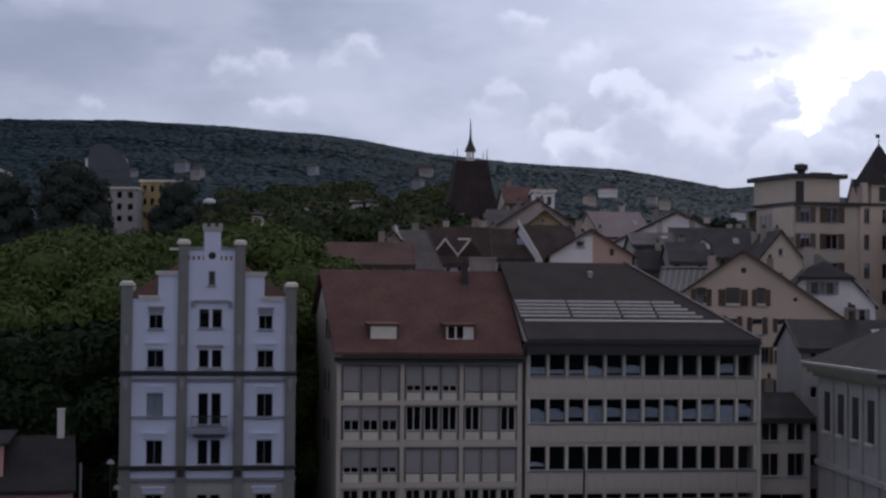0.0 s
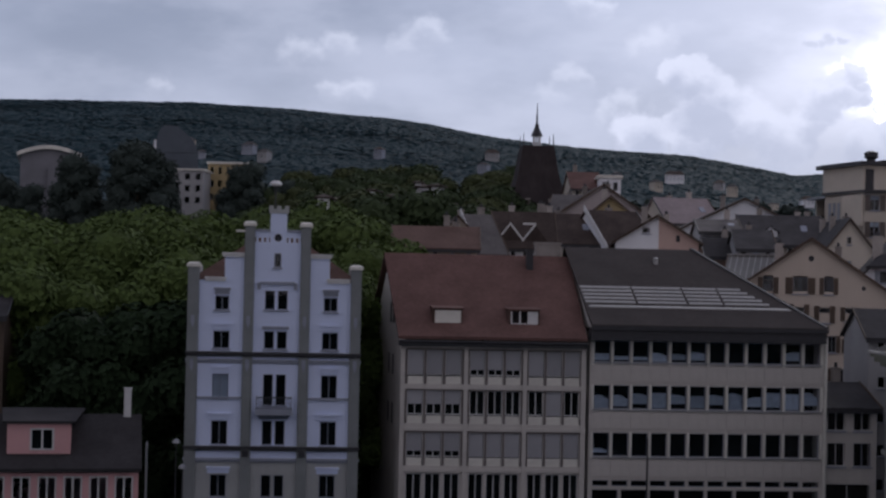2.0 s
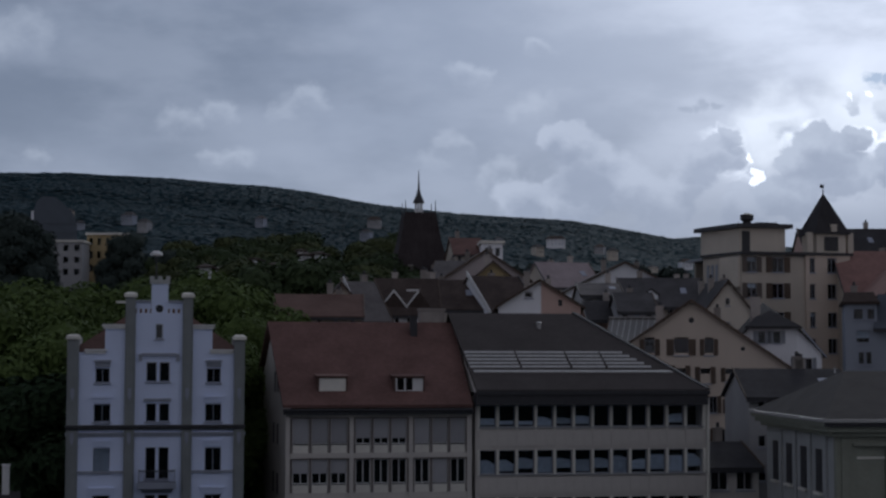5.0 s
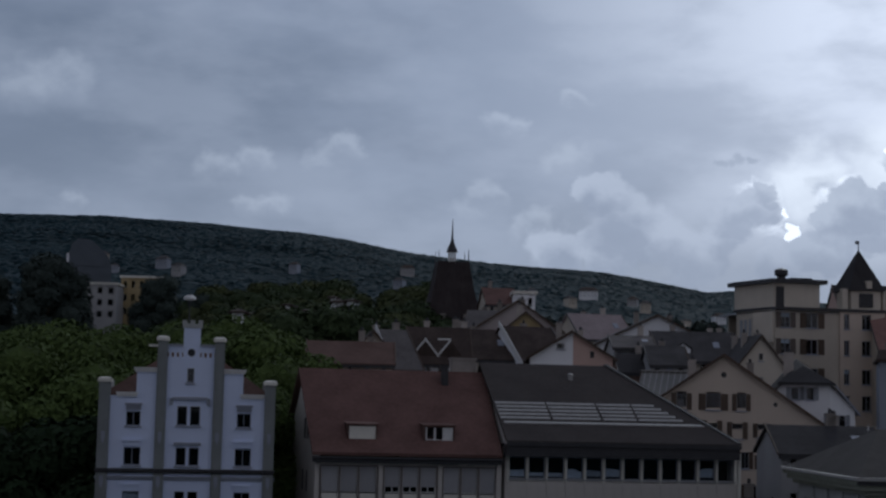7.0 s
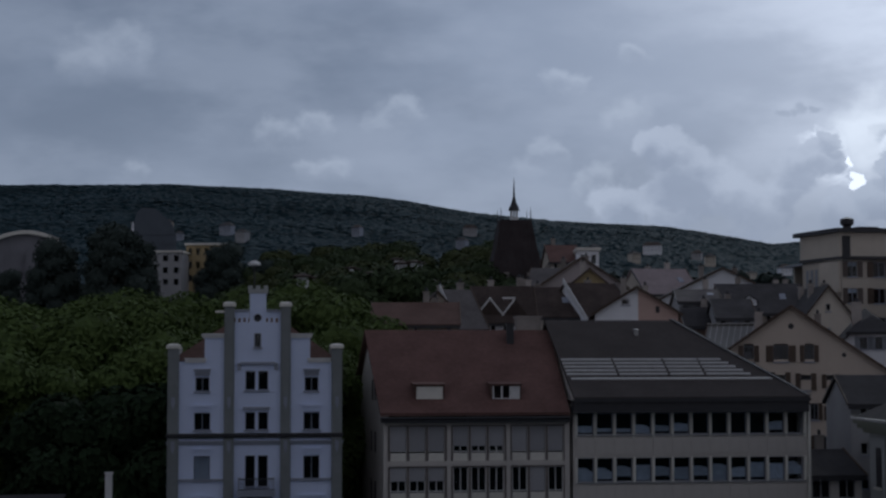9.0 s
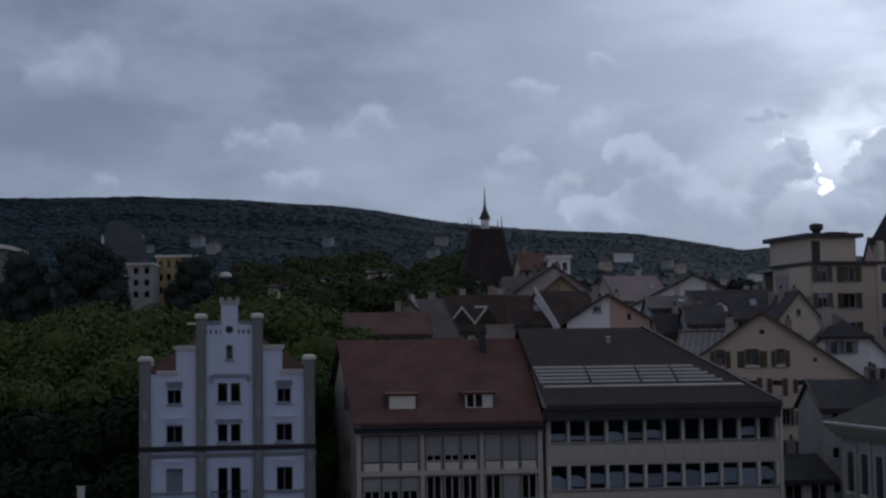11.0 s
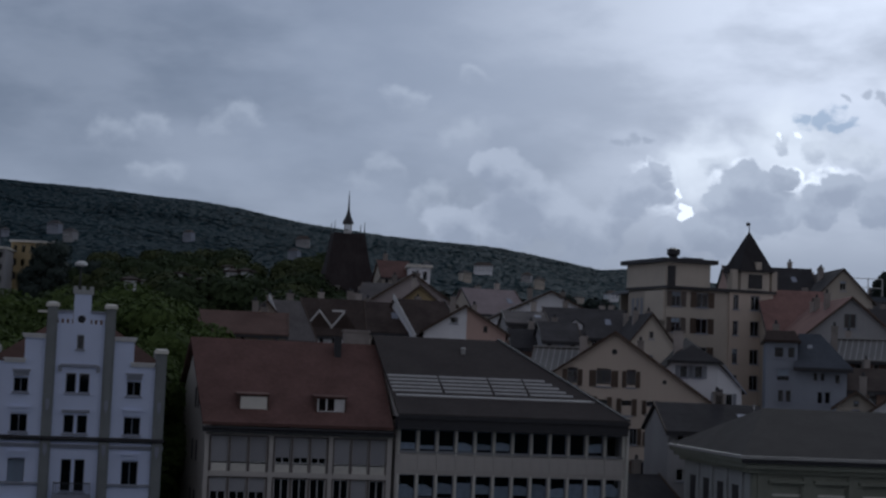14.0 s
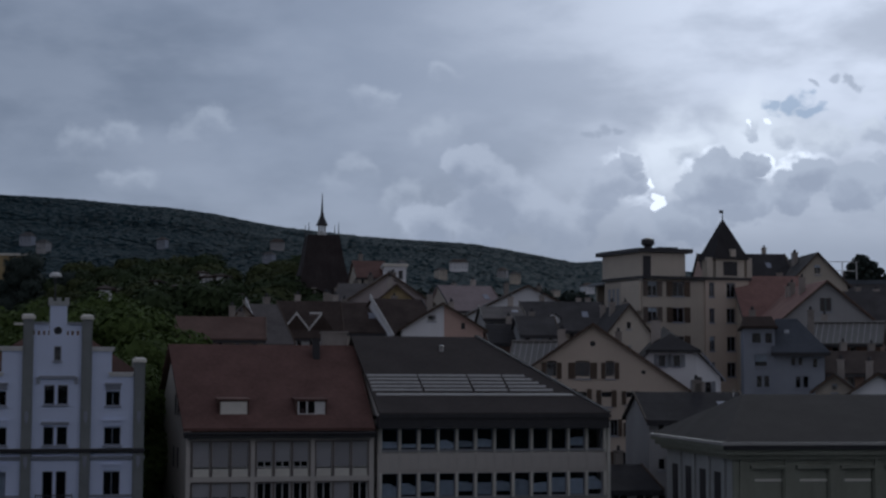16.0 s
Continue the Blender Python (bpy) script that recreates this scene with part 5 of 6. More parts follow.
# ---- hotel with flat roof and corner turret ----
def hotel():
    top = thing("hotel", "tall cream hotel with flat-roofed penthouse and corner turret", "hotel", pose(41.1, 188, 0, 0, 0, 12))
    zb = ground_z(45, 195) - 1.5
    W, D, e = 14.0, 14.0, 31.2
    holes = []
    cols = ((0.8, 1.2), (4.0, 1.5), (8.7, 0.7), (11.0, 1.2))
    for zz in (29.1, 26.0, 22.6, 19.5):
        for c, w in cols:
            if w:
                holes.append((c, zz, w, 1.75))
    part("front_wall", pierced(Geo(), 0, 8.2, zb, e, [h for h in holes if h[0] < 8]), cream, top)
    part("corner_bay", pierced(Geo(), 8.2, W, zb, e, [h for h in holes if h[0] > 8], -0.3, 0.05), beige, top)
    part("side_wall", Geo().box(W - 0.35, W, 0.35, D, zb, e).box(0, W - 0.35, D - 0.35, D, zb, e), cream, top)
    part("dark_backing", Geo().box(0.4, W - 0.4, 1.0, 1.1, zb, e - 0.4), m_room_dark, top)
    # left flank, turned back from the corner
    part("flank_wall", Geo().prism([(0, 0, zb), (-1.2, 8.4, zb), (-1.2, 8.4, e), (0, 0, e)], (0.35, 0.2, 0)), cream, top, "cream rendered flank")
    part("flank_panel", Geo().prism([(-0.1, 0, 27.3), (-0.66, 4.2, 27.3), (-0.66, 4.2, e - 0.3), (-0.1, 0, e - 0.3)], (-0.25, -0.05, 0)), cream, top)
    for k in range(3):
        x = -0.72 - k * 0.14
        y = -x * 7.0
        part("flank_window", Geo().prism([(x, y, 27.8), (x - 0.08, y + 0.57, 27.8), (x - 0.08, y + 0.57, 30.2), (x, y, 30.2)], (-0.04, -0.02, 0)), m_greyblue, top)
    for h in holes:
        window(top, *h, v=-0.3 if h[0] > 8 else 0.0, split=2, trim=m_greytrim, shutters=m_brown if h[2] == 1.5 else m_dullshutter if h[0] < 1 else None, curtain=dice.choice((0, 0, 0.3)), bar=0.07)
    part("ledge", Geo().box(-0.1, W + 0.3, -0.5, 0.0, e - 0.05, e + 0.28).prism([(0, -0.5, e), (-1.6, 8.5, e), (-1.2, 8.8, e), (0.4, 0, e)], (0, 0, 0.28)), m_dark, top)
    part("flat_roof", Geo().prism([(0, 0, e - 0.3), (W, 0, e - 0.3), (W, D, e - 0.3), (-1.2, D, e - 0.3), (-1.2, 8.4, e - 0.3)], (0, 0, 0.25)), m_zinc, top)
    ph = part("penthouse", Geo().prism([(0.4, 1.2, e + 0.28), (6.3, 1.2, e + 0.28), (6.3, 10, e + 0.28), (-0.8, 10, e + 0.28), (-0.8, 9.0, e + 0.28)], (0, 0, 2.9)), cream, top)
    part("penthouse_roof", Geo().prism([(-0.1, 0.5, e + 3.18), (7.0, 0.5, e + 3.18), (7.0, 10.6, e + 3.18), (-1.5, 10.6, e + 3.18), (-1.5, 8.8, e + 3.18)], (0, 0, 0.5)).box(3.6, 6.2, 3, 6, e + 3.68, e + 4.05), m_dark, ph)
    part("penthouse_door", Geo().box(0.7, 1.7, 1.1, 1.2, e + 0.4, e + 2.8), m_dark, ph)
    part("chimney", Geo().loft([circle(2.2, 3, e + 3.3, 0.5, 12), circle(2.2, 3, e + 4.1, 0.5, 12), circle(2.2, 3, e + 4.3, 0.8, 12), circle(2.2, 3, e + 4.9, 0.8, 12), circle(2.2, 3, e + 5.1, 0.3, 12)]), m_dark, top, "dark round chimney cowl")
    # turret
    tz, tc = e + 0.28, 12.0
    sq = lambda h, z: [(tc - h, 2.5 - h, z), (tc + h, 2.5 - h, z), (tc + h, 2.5 + h, z), (tc - h, 2.5 + h, z)]
    part("turret_wall", Geo().loft([sq(1.9, tz), sq(1.9, tz + 2.6)]), cream, top)
    sp = part("turret_roof", Geo().loft([sq(2.35, tz + 2.3), sq(1.45, tz + 4.3), sq(0.08, tz + 7.3)]), roofdark, top)
    part("finial", Geo().loft([circle(tc, 2.5, tz + 7.2, 0.08, 8), circle(tc, 2.5, tz + 8.2, 0.05, 8)]).box(tc - 0.4, tc + 0.1, 2.46, 2.54, tz + 8.1, tz + 8.5), m_dark, sp)
    part("turret_opening", Geo().box(tc - 0.9, tc + 0.9, 0.5, 0.6, tz + 0.3, tz + 2.0), m_dark, top)
    part("turret_dormer", Geo().box(tc - 0.1, tc + 0.6, 0.2, 1.4, tz + 2.6, tz + 3.5), cream, sp)
    for x in (tc - 2.7, tc + 2.6):
        part("pinnacle", Geo().box(x - 0.35, x + 0.35, 0.6, 1.3, tz, tz + 2.5), cream, top)


hotel()


# ---- steep-roofed tower with a spire ----
def tower():
    x, y, zb = 4.3, 260, 14
    top = thing("church_tower", "old tower with a steep dark tiled roof and spire", "tower", pose(x, y, 0, 0, 0, 6))
    sq = lambda h, z: [(-h, -h, z), (h, -h, z), (h, h, z), (-h, h, z)]
    part("tower_wall", Geo().loft([sq(4.8, zb), sq(4.8, 30.5)]), stonegrey, top)
    rf = part("tower_roof", Geo().loft([sq(5.4, 30.0), sq(4.6, 32.5), sq(3.3, 37.5), sq(2.5, 42.2)]), tiled("tower_tiles", (0.05, 0.042, 0.044), spread=0.4), top)
    for sx in (-1, 1):
        for sy in (-1, 1):
            part("corner_finial", Geo().loft([circle(sx * 2.4, sy * 2.4, 42, 0.12, 6), circle(sx * 2.4, sy * 2.4, 44.2, 0.03, 6)]), m_dark, rf)
    lan = part("lantern", Geo().loft([circle(0, 0, 42.2, 0.75, 8), circle(0, 0, 42.5, 0.75, 8)]), m_trim, top)
    for k in range(8):
        a = k * math.pi / 4
        part("column", Geo().loft([circle(0.55 * math.cos(a), 0.55 * math.sin(a), 42.5, 0.09, 6), circle(0.55 * math.cos(a), 0.55 * math.sin(a), 43.9, 0.09, 6)]), m_trim, lan)
    part("spire", Geo().loft([circle(0, 0, 43.9, 0.95, 10), circle(0, 0, 44.4, 0.8, 10), circle(0, 0, 45.2, 0.42, 10), circle(0, 0, 46.2, 0.18, 10), circle(0, 0, 49.3, 0.03, 10)]), m_dark, lan, "dark slender spire")
    for k in (-1.8, 1.9):
        part("roof_dormer", Geo().box(k - 0.4, k + 0.4, -5.0, -3.5, 32.6, 33.6), m_chimney, rf)


tower()


# ---- grey-green corner building with a hipped roof ----
def corner_house():
    top = thing("corner_building", "grey-green sandstone corner building with a low hipped roof", "building", pose(28.25, 102, 0, 0, 0, 1.5))
    W, D, e = 26.0, 17.0, 14.6
    holes = []
    for k in range(8):
        holes.append((1.35 + k * 3.0, 9.4, 1.9, 3.9))
        holes.append((1.35 + k * 3.0, 3.8, 1.9, 3.2))
    part("front_wall", pierced(Geo(), 0, W, 0, e, holes, 0, 0.5), greenstone, top)
    part("side_wall", Geo().box(0, 0.5, 0.5, D, 0, e).box(W - 0.5, W, 0.5, D, 0, e).box(0.5, W - 0.5, D - 0.5, D, 0, e), sandstone, top)
    part("dark_backing", Geo().box(0.6, W - 0.6, 1.2, 1.3, 0.1, e - 0.3), m_room_dark, top)
    for h in holes:
        window(top, *h, split=2, bar=0.08, deep=0.3)
        part("lintel", Geo().box(h[0] - 0.25, h[0] + h[2] + 0.25, -0.2, 0.0, h[1] + h[3] + 0.1, h[1] + h[3] + 0.3), greenstone, top)
        if h[1] > 8:
            part("blind", Geo().box(h[0] + 0.05, h[0] + h[2] - 0.05, 0.16, 0.22, 9.4, 13.29), greenstone, top)
            part("blind_rail", Geo().box(h[0] + 0.03, h[0] + h[2] - 0.03, 0.1, 0.155, 12.56, 12.72), panel_white, top, "pale rail of a drawn blind")
    for k in range(8):
        part("wall_pilaster", Geo().box(0.35 + k * 3.0, 0.9 + k * 3.0, -0.12, 0.0, 0, e - 0.6), greenstone, top)
    for v in (2.0, 5.6, 9.2, 12.8):
        part("side_pilaster", Geo().box(-0.16, 0.0, v - 0.3, v + 0.3, 0, e - 0.6), sandstone, top)
        part("side_window", Geo().box(-0.04, 0.02, v + 1.0, v + 2.4, 10.2, 13.0), m_dark, top)
        part("side_sill", Geo().box(-0.22, 0.0, v + 0.85, v + 2.55, 10.0, 10.18), panel_white, top)
    for o, za, zb in ((0.35, e - 0.6, e - 0.3), (0.7, e - 0.3, e + 0.05), (0.95, e + 0.05, e + 0.35)):
        part("cornice", Geo().box(-o, W + o, -o, 0.0, za, zb), greenstone, top)
        part("cornice", Geo().box(-o, 0.0, 0.0, D + o, za, zb), greenstone, top)
    part("gutter", Geo().box(-1.1, W + 1.1, -1.1, -0.9, e + 0.32, e + 0.52).box(-1.1, -0.9, -0.9, D + 1, e + 0.32, e + 0.52), m_solar, top, "pale metal gutter")
    # added dark strip that stands in for the shade below the gutter
    part("eave_shade_strip", Geo().box(-0.98, W + 0.98, -0.98, -0.9, e + 0.05, e + 0.31), m_dark, top)
    part("belt_course", Geo().box(-0.3, W, -0.3, 0, 7.6, 7.95).box(-0.3, 0, 0, D, 7.6, 7.95), sandstone, top)
    r = e + 3.35
    c = [(-0.9, -0.9, e + 0.36), (W + 0.9, -0.9, e + 0.36), (W + 0.9, D + 0.9, e + 0.36), (-0.9, D + 0.9, e + 0.36)]
    m = [(3.3, D / 2, r), (W - 2.6, D / 2, r)]
    g = Geo()
    roof_slab(g, c[0], c[1], m[1], m[0], 0.15)
    roof_slab(g, c[2], c[3], m[0], m[1], 0.15)
    g.prism([c[3], c[0], m[0]], (0, 0, 0.15)).prism([c[1], c[2], m[1]], (0, 0, 0.15))
    part("roof", g, tiled("dark_roof_sheet", (0.056, 0.052, 0.051), course=0.5, spread=0.25), top)
    part("lightning_rod", Geo().loft([circle(2.6, D / 2, r, 0.05, 6), circle(2.6, D / 2, r + 0.5, 0.02, 6)]), m_trim, top)


corner_house()


# ---- pink house at the water ----
def pink_house():
    top = thing("pink_dormer_house", "small house with a dark roof and pink dormer", "house", pose(-38.5, 106, 0, 0, 0, 14))
    W, D, e, r = 14.0, 9.0, 6.0, 9.4
    holes = [(k * 1.7 + 0.5, 4.0, 1.25, 1.75) for k in range(8)]
    part("front_wall", pierced(Geo(), 0, W, 0, e, holes), rose, top)
    part("side_wall", Geo().box(0, 0.35, 0.35, D, 0, e).box(W - 0.35, W, 0.35, D, 0, e).box(0.35, W - 0.35, D - 0.35, D, 0, e).prism([(0, 0, e), (0, D, e), (0, D / 2, r)], (0.35, 0, 0)).prism([(W - 0.35, 0, e), (W - 0.35, D, e), (W - 0.35, D / 2, r)], (0.35, 0, 0)), rose, top)
    for h in holes:
        window(top, *h, split=2, bar=0.12, deep=0.05)
    g = Geo()
    roof_slab(g, (-0.2, -0.5, e + 0.1), (W + 0.2, -0.5, e + 0.1), (W + 0.2, D / 2, r), (-0.2, D / 2, r))
    roof_slab(g, (-0.2, D + 0.5, e + 0.1), (W + 0.2, D + 0.5, e + 0.1), (W + 0.2, D / 2, r), (-0.2, D / 2, r))
    part("roof", g, roofdark, top)
    u0, u1, z0, z1 = 5.2, 9.4, 7.2, 9.3
    dm = part("dormer", pierced(Geo(), u0, u1, z0, z1, [(6.7, 7.45, 1.6, 1.5)], 0.6, 0.8).box(u0, u0 + 0.15, 0.8, 4.2, z0, z1).box(u1 - 0.15, u1, 0.8, 4.2, z0, z1), rose, top, "pink rendered dormer")
    part("dormer_roof", Geo().prism([(u0 - 0.3, 0.3, z1), (u1 + 0.3, 0.3, z1), (u1 + 0.9, 4.6, z1 + 0.6), (u0 - 0.6, 4.6, z1 + 0.6)], (0, 0, 0.14)), roofdark, dm)
    fr = Geo()
    for x in (6.7, 7.45, 8.18):
        fr.box(x, x + 0.13, 0.56, 0.7, 7.45, 8.95)
    fr.box(6.7, 8.3, 0.56, 0.7, 7.45, 7.56).box(6.7, 8.3, 0.56, 0.7, 8.84, 8.95)
    part("dormer_frame", fr, m_trim, dm)
    part("dormer_pane", Geo().box(6.75, 8.25, 0.66, 0.68, 7.5, 8.9), glass, dm)
    part("chimney", Geo().box(12.95, 13.45, 4.2, 4.7, 8.0, 11.4).box(12.9, 13.5, 4.15, 4.75, 11.4, 11.5), m_trim, top, "pale tall chimney")
    part("downpipe", Geo().loft([circle(W + 0.5, -0.1, 0, 0.08, 8), circle(W + 0.5, -0.1, 8.1, 0.08, 8)]), m_zinc, top)


pink_house()


# ---- trees ----
def tree_mesh(seed, height, spread, count, leaf, low=0.32, boughs=15, clump=(0.3, 0.46)):
    """Trunk with limbs, and a crown of many leaf clumps spread over a dozen boughs."""
    rng = np.random.default_rng(seed)
    wood = Geo()
    trunk_top = height * 0.45
    wood.loft([circle(0, 0, 0, height * 0.028, 8), circle(0.1, 0.05, trunk_top * 0.5, height * 0.021, 8), circle(0.0, 0.1, trunk_top, height * 0.014, 8)])
    centres = []
    for k in range(boughs):
        a = k * 2.4 + rng.uniform(-0.4, 0.4)
        lift = low + (0.93 - low) * (k + rng.uniform(0, 1)) / boughs
        reach = spread * 0.78 * math.sin(math.pi * min(0.2 + 0.76 * (lift - low) / (1 - low), 0.96)) ** 0.6 * rng.uniform(0.5, 1.0)
        c = np.array((reach * math.cos(a), reach * math.sin(a), height * lift))
        centres.append((c, spread * rng.uniform(*clump)))
        if k % 2 == 0:
            s = np.array((0, 0, trunk_top * rng.uniform(0.6, 1.0)))
            r = height * 0.008
            wood.loft([circle(*s, r, 5), circle(*((s + c) / 2 + (0, 0, 0.3)), r * 0.7, 5), circle(*c, r * 0.3, 5)])
    centres.append((np.array((0, 0, height * 0.9)), spread * 0.35))
    g = Geo()
    per = count // len(centres)
    bm = bmesh.new()
    bmesh.ops.create_icosphere(bm, subdivisions=2, radius=1.0)
    ball = np.array([v.co[:] for v in bm.verts])
    faces = [tuple(v.index for v in f.verts) for f in bm.faces]
    bm.free()
    for c, r in centres:
        # dense inner foliage behind the outer leaves
        i = len(g.v)
        g.v += [tuple(q) for q in c + ball * r * rng.uniform(0.66, 0.86, (len(ball), 1)) * np.array((1, 1, 0.8))]
        g.f += [tuple(i + k for k in f) for f in faces]
        d = rng.normal(size=(per, 3))
        d /= np.linalg.norm(d, axis=1)[:, None]
        rad = r * rng.uniform(0.72, 1.06, (per, 1)) ** 0.8
        p = c + d * rad * np.array((1, 1, 0.8))
        for q, nrm in zip(p, d):
            nn = nrm + rng.normal(size=3) * 0.32 + np.array((0, 0, 0.35))
            nn /= np.linalg.norm(nn)
            t1 = np.cross(nn, rng.normal(size=3))
            t1 /= np.linalg.norm(t1)
            t2 = np.cross(nn, t1)
            s = leaf * rng.uniform(0.6, 1.4)
            g.poly(q - t1 * s, q - t2 * s * 0.6 + nn * s * 0.2, q + t1 * s, q + t2 * s * 0.6 + nn * s * 0.2)
    return wood, g


def plain_mesh(g, name, material):
    me = bpy.data.meshes.new(name)
    me.from_pydata(g.v, [], g.f)
    me.materials.append(material)
    return me


def make_tree(name, label, seed, height, spread, count, leaf, material, group, low=0.32, boughs=15, clump=(0.3, 0.46)):
    top = thing(name, label, "tree", group=group)
    wood, crown = tree_mesh(seed, height, spread, count, leaf, low, boughs, clump)
    part("trunk", wood, m_bark, top)
    part("crown", plain_mesh(crown, "crown", material), material, top)
    return top


def plant(proto, spots, rng):
    first = True
    for x, y, s in spots:
        m = pose(x, y, ground_z(x, y) - 0.3, 0, 0, rng.uniform(0, 360))
        if first:
            proto.matrix_basis = m
            proto.scale = (s, s, s)
            first = False
        else:
            t = copy_thing(proto, m)
            t.scale = (s, s, s)


tr = random.Random(11)
fresh = [make_tree("broadleaf_tree", "broad tree with fresh green leaves above the quay", 21 + k, 20, 7.0, 19000, 0.24, leaf_fresh, "park trees") for k in range(2)]
# low trees added to fill the dark under the park crowns
shady = make_tree("shady_tree", "low tree by the quay with shade put into its dark green leaves", 25, 14, 5.5, 9000, 0.28, leaf_shade, "shady trees", 0.12)
mids = [make_tree("broadleaf_tree", "dense green broadleaf tree on the slope", 31 + k, 18, 6.5, 6500, 0.38, (leaf_mid, leaf_olive)[k], "slope trees") for k in range(2)]
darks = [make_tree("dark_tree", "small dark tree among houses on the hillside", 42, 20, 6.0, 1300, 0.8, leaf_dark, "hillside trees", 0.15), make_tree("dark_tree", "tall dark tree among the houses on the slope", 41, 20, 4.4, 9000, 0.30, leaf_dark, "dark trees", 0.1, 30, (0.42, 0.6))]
spots = [[], []]
for k in range(28):
    row, col = k % 4, k // 4
    y = (131, 141, 151, 162)[row] + tr.uniform(-3, 3)
    x = -0.36 * y + col * 6.3 + row * 1.6 + tr.uniform(-1.6, 1.6)
    zt = (21.0, 23.3, 25.4, 27.0)[row] + tr.uniform(-1.3, 1.0)
    spots[k % 2].append((x, y, (zt - ground_z(x, y)) / 20.3))
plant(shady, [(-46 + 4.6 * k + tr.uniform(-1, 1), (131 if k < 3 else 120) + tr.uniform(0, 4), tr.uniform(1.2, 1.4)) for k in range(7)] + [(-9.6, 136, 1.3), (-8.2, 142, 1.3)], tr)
for proto, sp in zip(fresh, spots):
    plant(proto, sp, tr)
spots = [[], []]
for k in range(64):
    y = 205 + (k % 8) * 22 + tr.uniform(-8, 8)
    a = -0.18 + (k // 8) * 0.0265 + tr.uniform(-0.012, 0.012)
    zt = 19 + y * (0.058 + 0.022 * (k % 8) / 7 - 0.03 * step(-0.10, -0.19, a)) + tr.uniform(-3, 1)
    spots[k % 2].append((a * y, y, (zt - ground_z(a * y, y)) / 18.5))
for proto, sp in zip(mids, spots):
    plant(proto, sp, tr)
spots = [(-70.4, 300, 1.3), (-68.0, 304, 1.2), (-81.6, 300, 1.15), (-97.5, 305, 0.95), (-91.5, 303, 0.85), (-104, 318, 0.85), (-51.5, 312, 1.1), (-55.5, 318, 0.85), (-46, 330, 0.95), (-38, 345, 1.0), (-84, 410, 0.9)]
plant(darks[1], spots, tr)
spots = []
for k in range(110):
    y = tr.uniform(400, 800)
    a = tr.uniform(-0.3, 0.26)
    spots.append((a * y, y, tr.uniform(0.6, 1.0)))
plant(darks[0], spots, tr)


# ---- buildings on the slope ----
def block(name, label, x, y, w, d, z0, z1, wall, rows, cols, roofed=None, turn=0):
    top = thing(name, label, "building", pose(x, y, 0, 0, 0, turn))
    zb = min(z0, ground_z(x + w / 2, y)) - 2
    holes = []
    for r in range(rows):
        for c in range(cols):
            holes.append((w * (c + 0.28) / cols, z0 + (z1 - z0) * (r + 0.25) / rows, w / cols * 0.44, (z1 - z0) / rows * 0.5))
    part("front_wall", pierced(Geo(), 0, w, zb, z1, holes), wall, top)
    part("side_wall", Geo().box(0, 0.35, 0.35, d, zb, z1).box(w - 0.35, w, 0.35, d, zb, z1).box(0.35, w - 0.35, d - 0.35, d, zb, z1), wall, top)
    for h in holes:
        part("window", shared(("far", round(h[2], 2), round(h[3], 2)), lambda: Geo().box(0, h[2], 0.14, 0.17, 0, h[3]), glass, "window"), glass, top, at=(h[0], 0, h[1]))
    if roofed is None:
        part("roof", Geo().box(-0.3, w + 0.3, -0.4, d + 0.3, z1, z1 + 0.4), panel_white, top)
    else:
        rise = min(w, d) * 0.32
        g = Geo()
        roof_slab(g, (-0.5, -0.5, z1), (w + 0.5, -0.5, z1), (w - d * 0.25, d / 2, z1 + rise), (d * 0.25, d / 2, z1 + rise))
        roof_slab(g, (-0.5, d + 0.5, z1), (w + 0.5, d + 0.5, z1), (w - d * 0.25, d / 2, z1 + rise), (d * 0.25, d / 2, z1 + rise))
        g.prism([(-0.5, -0.5, z1), (-0.5, d + 0.5, z1), (d * 0.25, d / 2, z1 + rise)], (0, 0, 0.2)).prism([(w + 0.5, -0.5, z1), (w + 0.5, d + 0.5, z1), (w - d * 0.25, d / 2, z1 + rise)], (0, 0, 0.2))
        part("roof", g, roofed, top)
    return top


# grey render instead of cream puts the wall's shade into its colour
block("cream_block", "cream building among trees, wall shade painted grey, white cornice", -72.2, 330, 9.0, 12, 35, 42.3, stonegrey, 3, 4)
block("ochre_block", "ochre yellow building with a flat roof among trees", -63.8, 338, 8.5, 12, 36, 44.4, ochre, 3, 5)


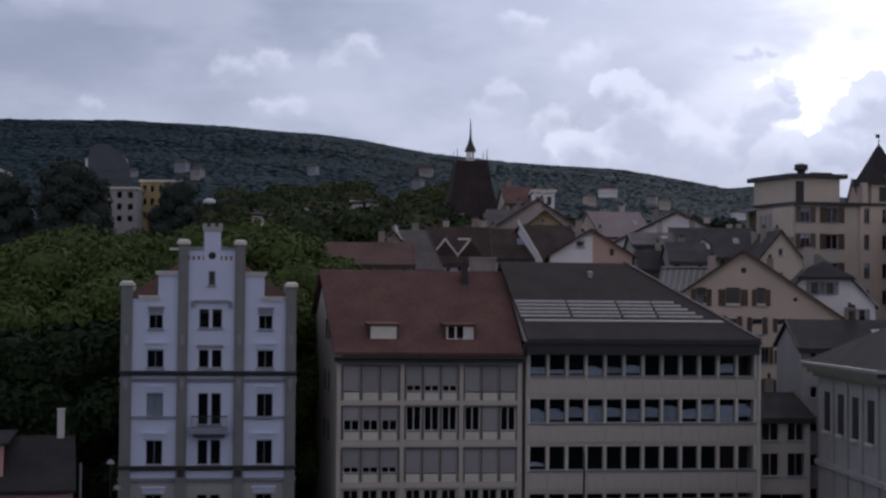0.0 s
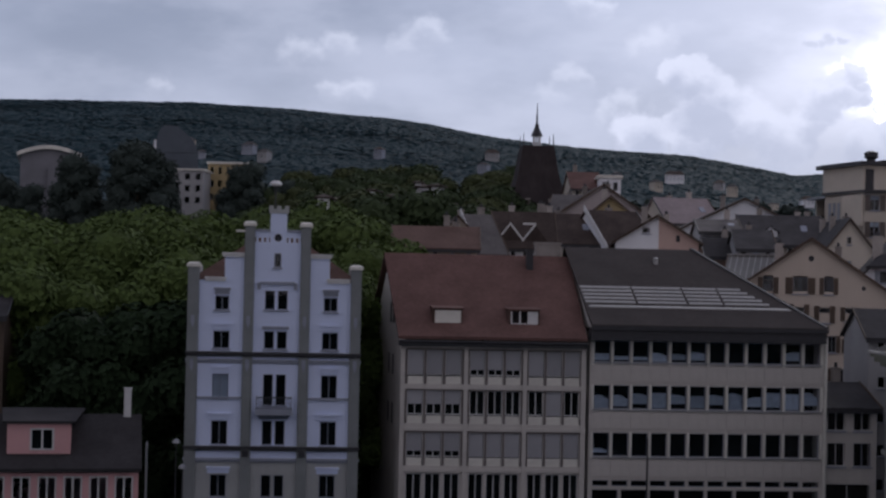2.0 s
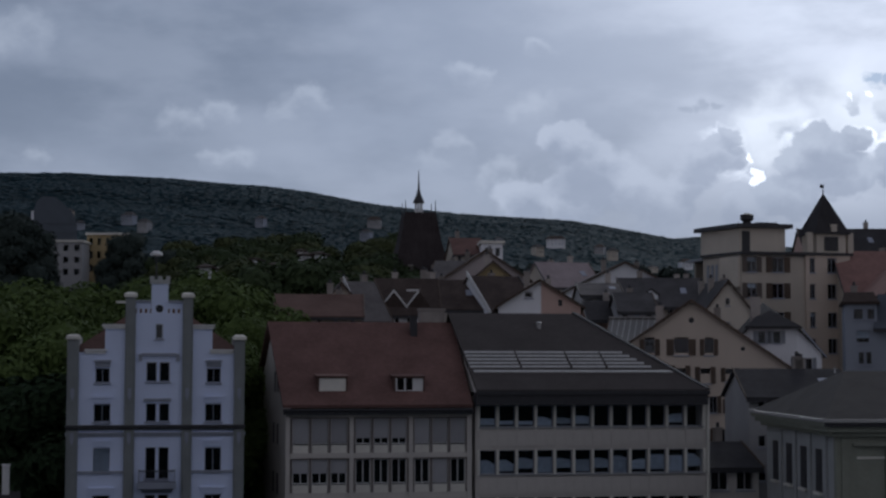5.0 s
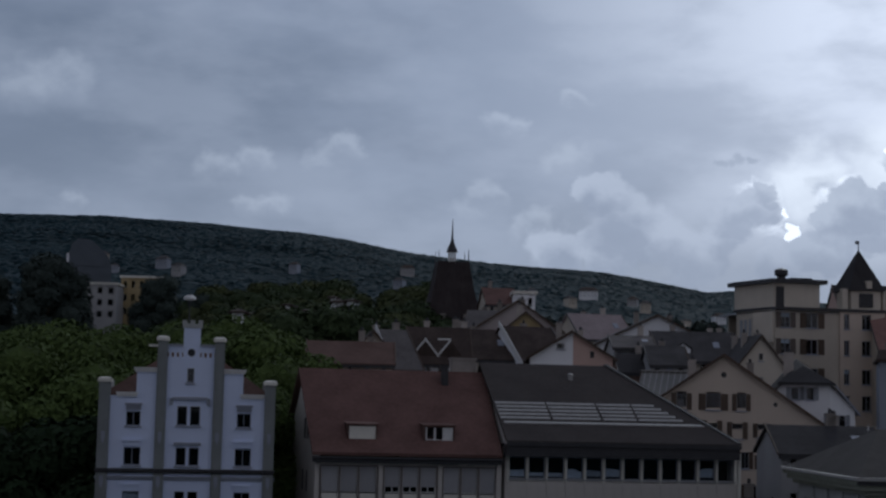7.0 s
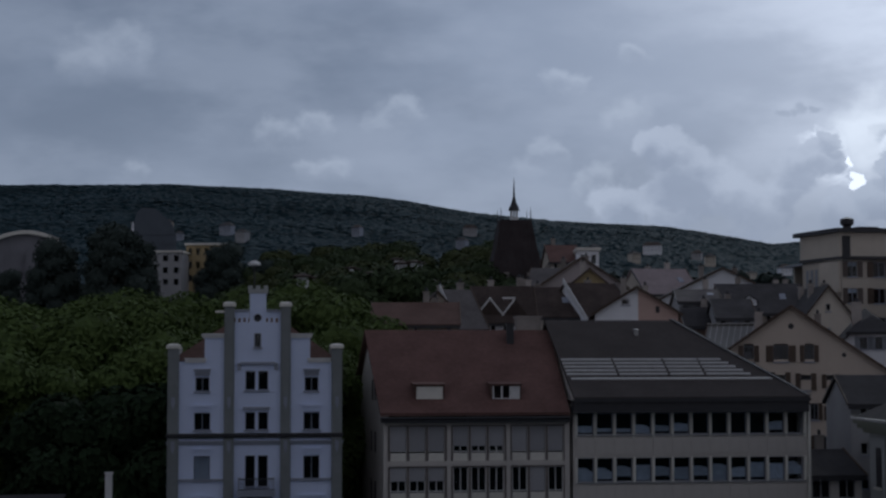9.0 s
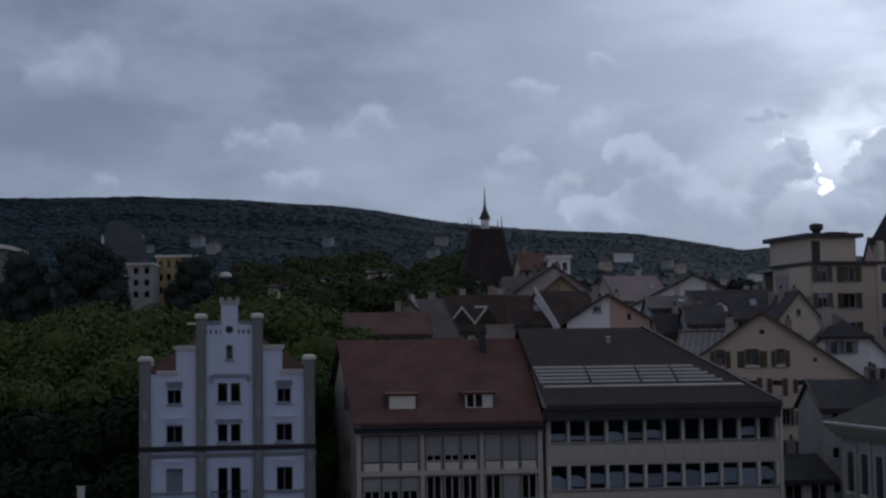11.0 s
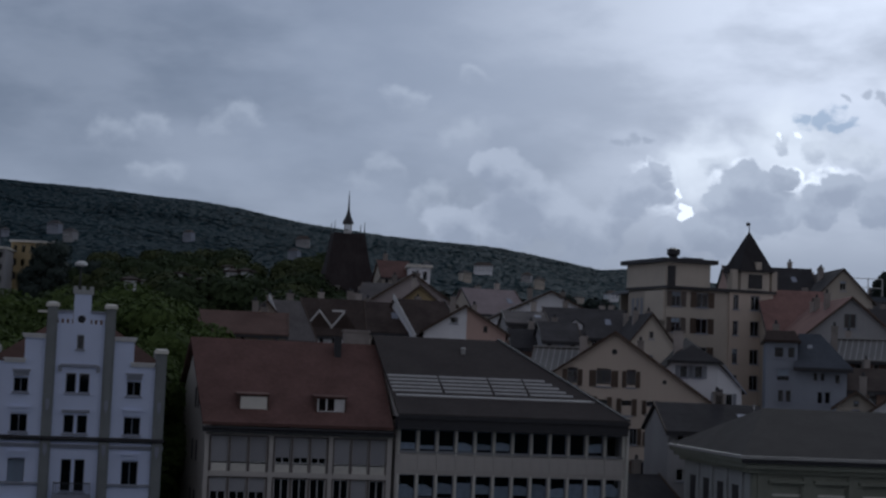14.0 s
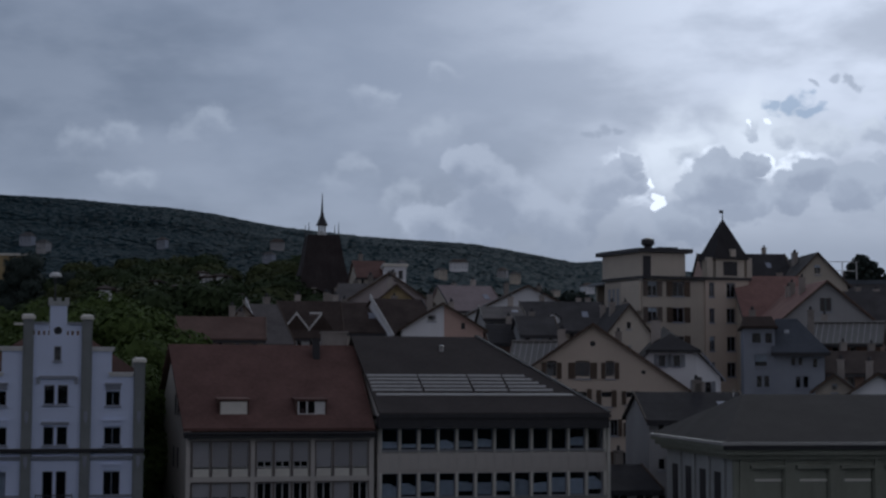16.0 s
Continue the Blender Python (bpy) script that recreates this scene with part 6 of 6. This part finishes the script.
def hall():
    top = thing("great_hall", "hall with a pale shallow vaulted roof, haze in its grey", "hall", pose(-117, 380, 0, 0, 0, 16))
    part("hall_wall", Geo().box(0, 13.5, 0, 24, 20, 48.5).box(6.5, 11, -2, 0, 20, 46), slatedull, top)
    prof = [(-0.8 + 15 * k / 12, 0, 48.5 + 2.9 * math.sin(math.pi * (0.12 + 0.76 * k / 12))) for k in range(13)]
    part("hall_gable", Geo().prism([(0.2, 0.2, 48.4)] + [(p[0], 0.2, p[2] - 0.85) for p in prof[1:12]] + [(13.3, 0.2, 48.4)], (0, 0.5, 0)), slatedull, top)
    g = Geo()
    for p, q in zip(prof, prof[1:]):
        g.prism([(p[0], -1, p[2]), (q[0], -1, q[2]), (q[0], -1, q[2] - 0.9), (p[0], -1, p[2] - 0.9)], (0, 26, 0))
    part("hall_roof", g, panel_white, top, "pale vaulted roof")
    dome = thing("domed_building", "large building with a rounded roof, painted haze in its blue-grey", "building", pose(-106.5, 480, 0, 0, 0, 12))
    prof = [(0, 30), (0, 62), (0.8, 65), (2.5, 66.6), (6, 66.4), (8.5, 64.5), (11.5, 61.5), (12.6, 58), (12.6, 30)]
    # shell and bands take a dim slate blue: distance haze put into the colour
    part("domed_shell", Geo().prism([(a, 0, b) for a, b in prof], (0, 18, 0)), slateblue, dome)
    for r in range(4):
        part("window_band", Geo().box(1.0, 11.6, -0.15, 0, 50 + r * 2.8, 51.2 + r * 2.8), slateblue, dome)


hall()
block("white_block", "white flat-roofed block above the old-town roofs", 13.2, 236, 3.1, 8, 33.2, 35.7, white, 1, 2)
for x, y, w, zt in ((-27.6, 232, 2.4, 32.0), (-25.4, 233, 1.6, 31.8), (-17.6, 236, 1.8, 32.6), (-13.6, 240, 2.2, 34.3), (-11.6, 240, 1.6, 34.5), (-9.4, 228, 1.6, 30.4), (-8.2, 228, 1.2, 31.0), (-24.8, 205, 1.5, 25.2), (-16.6, 205, 1.4, 25.4), (-14.6, 250, 1.2, 35.6), (-20.5, 236, 1.0, 33.4), (-22.0, 222, 1.0, 29.6), (-12.6, 232, 0.9, 32.8), (-5.4, 240, 1.6, 32.2)):
    block("tree_gap_house", "small white house front between slope trees", x, y, w * 0.7, 3, zt - 1.9, zt - 0.3, white, 1, 1, roofbrown, site_dice.uniform(-15, 15))
for k, (x, y, w) in enumerate(SITES):
    zg = min(ground_z(x, y), ground_z(x + w, y)) + 2
    tall = site_dice.uniform(4, 6) if k < 12 else 7.5
    block("hill_house", "pale house among trees on the wooded hillside", x, y, w, 11, zg + 1.5, zg + tall, site_dice.choice((white, cream, stonegrey, bluegrey)), 2, 3 if w < 14 else 5, site_dice.choice((roofgrey, roofbrown, roofgrey)), site_dice.uniform(-20, 20))


def lamp(x, y, h):
    top = thing("street_lamp", "slim dark street lamp with a pale shade", "lamp", pose(x, y, ground_z(x, y)), "street lamps")
    part("pole", Geo().loft([circle(0, 0, 0, 0.06, 8), circle(0, 0, h - 0.25, 0.03, 8)]), m_dark, top)
    part("shade", Geo().loft([circle(0, 0, h - 0.3, 0.28, 10), circle(0, 0, h - 0.12, 0.24, 10), circle(0, 0, h, 0.06, 10)]), m_zinc, top)


lamp(-22.3, 109, 8.4)
lamp(-22.0, 109.8, 6.6)


def roof_terrace():
    """Railing and pot plants on the flat of the house high on the right."""
    top = thing("terrace_railing", "white tubular railing round a roof terrace", "railing", pose(79.5, 234, 34.3))
    for x in (0, 2.2, 4.4):
        part("post", shared(("post", "terrace"), lambda: Geo().box(-0.06, 0.06, -0.06, 0.06, 0, 2.6), m_trim, "post"), m_trim, top, at=(x, 0, 0))
    for z in (1.2, 2.55):
        part("rail", Geo().box(-0.1, 4.5, -0.05, 0.05, z, z + 0.1), m_trim, top)
    deck = thing("terrace_wall", "grey roof terrace wall above the old town", "wall", pose(78.5, 235, 0))
    part("wall", Geo().box(0, 12, 0, 8, ground_z(82, 238) - 1, 34.3), slateblue, deck)


roof_terrace()
bush = make_tree("terrace_shrub", "dark evergreen shrub on a roof terrace", 51, 4.2, 1.8, 1600, 0.2, leaf_dark, "terrace shrubs", 0.05)
bush.matrix_basis = pose(85.5, 236, 33.9)
for x, s2 in ((84.2, 0.75), (87.2, 0.8), (88.6, 0.55)):
    copy_thing(bush, pose(x, 236.5, 33.9, 0, 0, 70 * x)).scale = (s2, s2, s2)
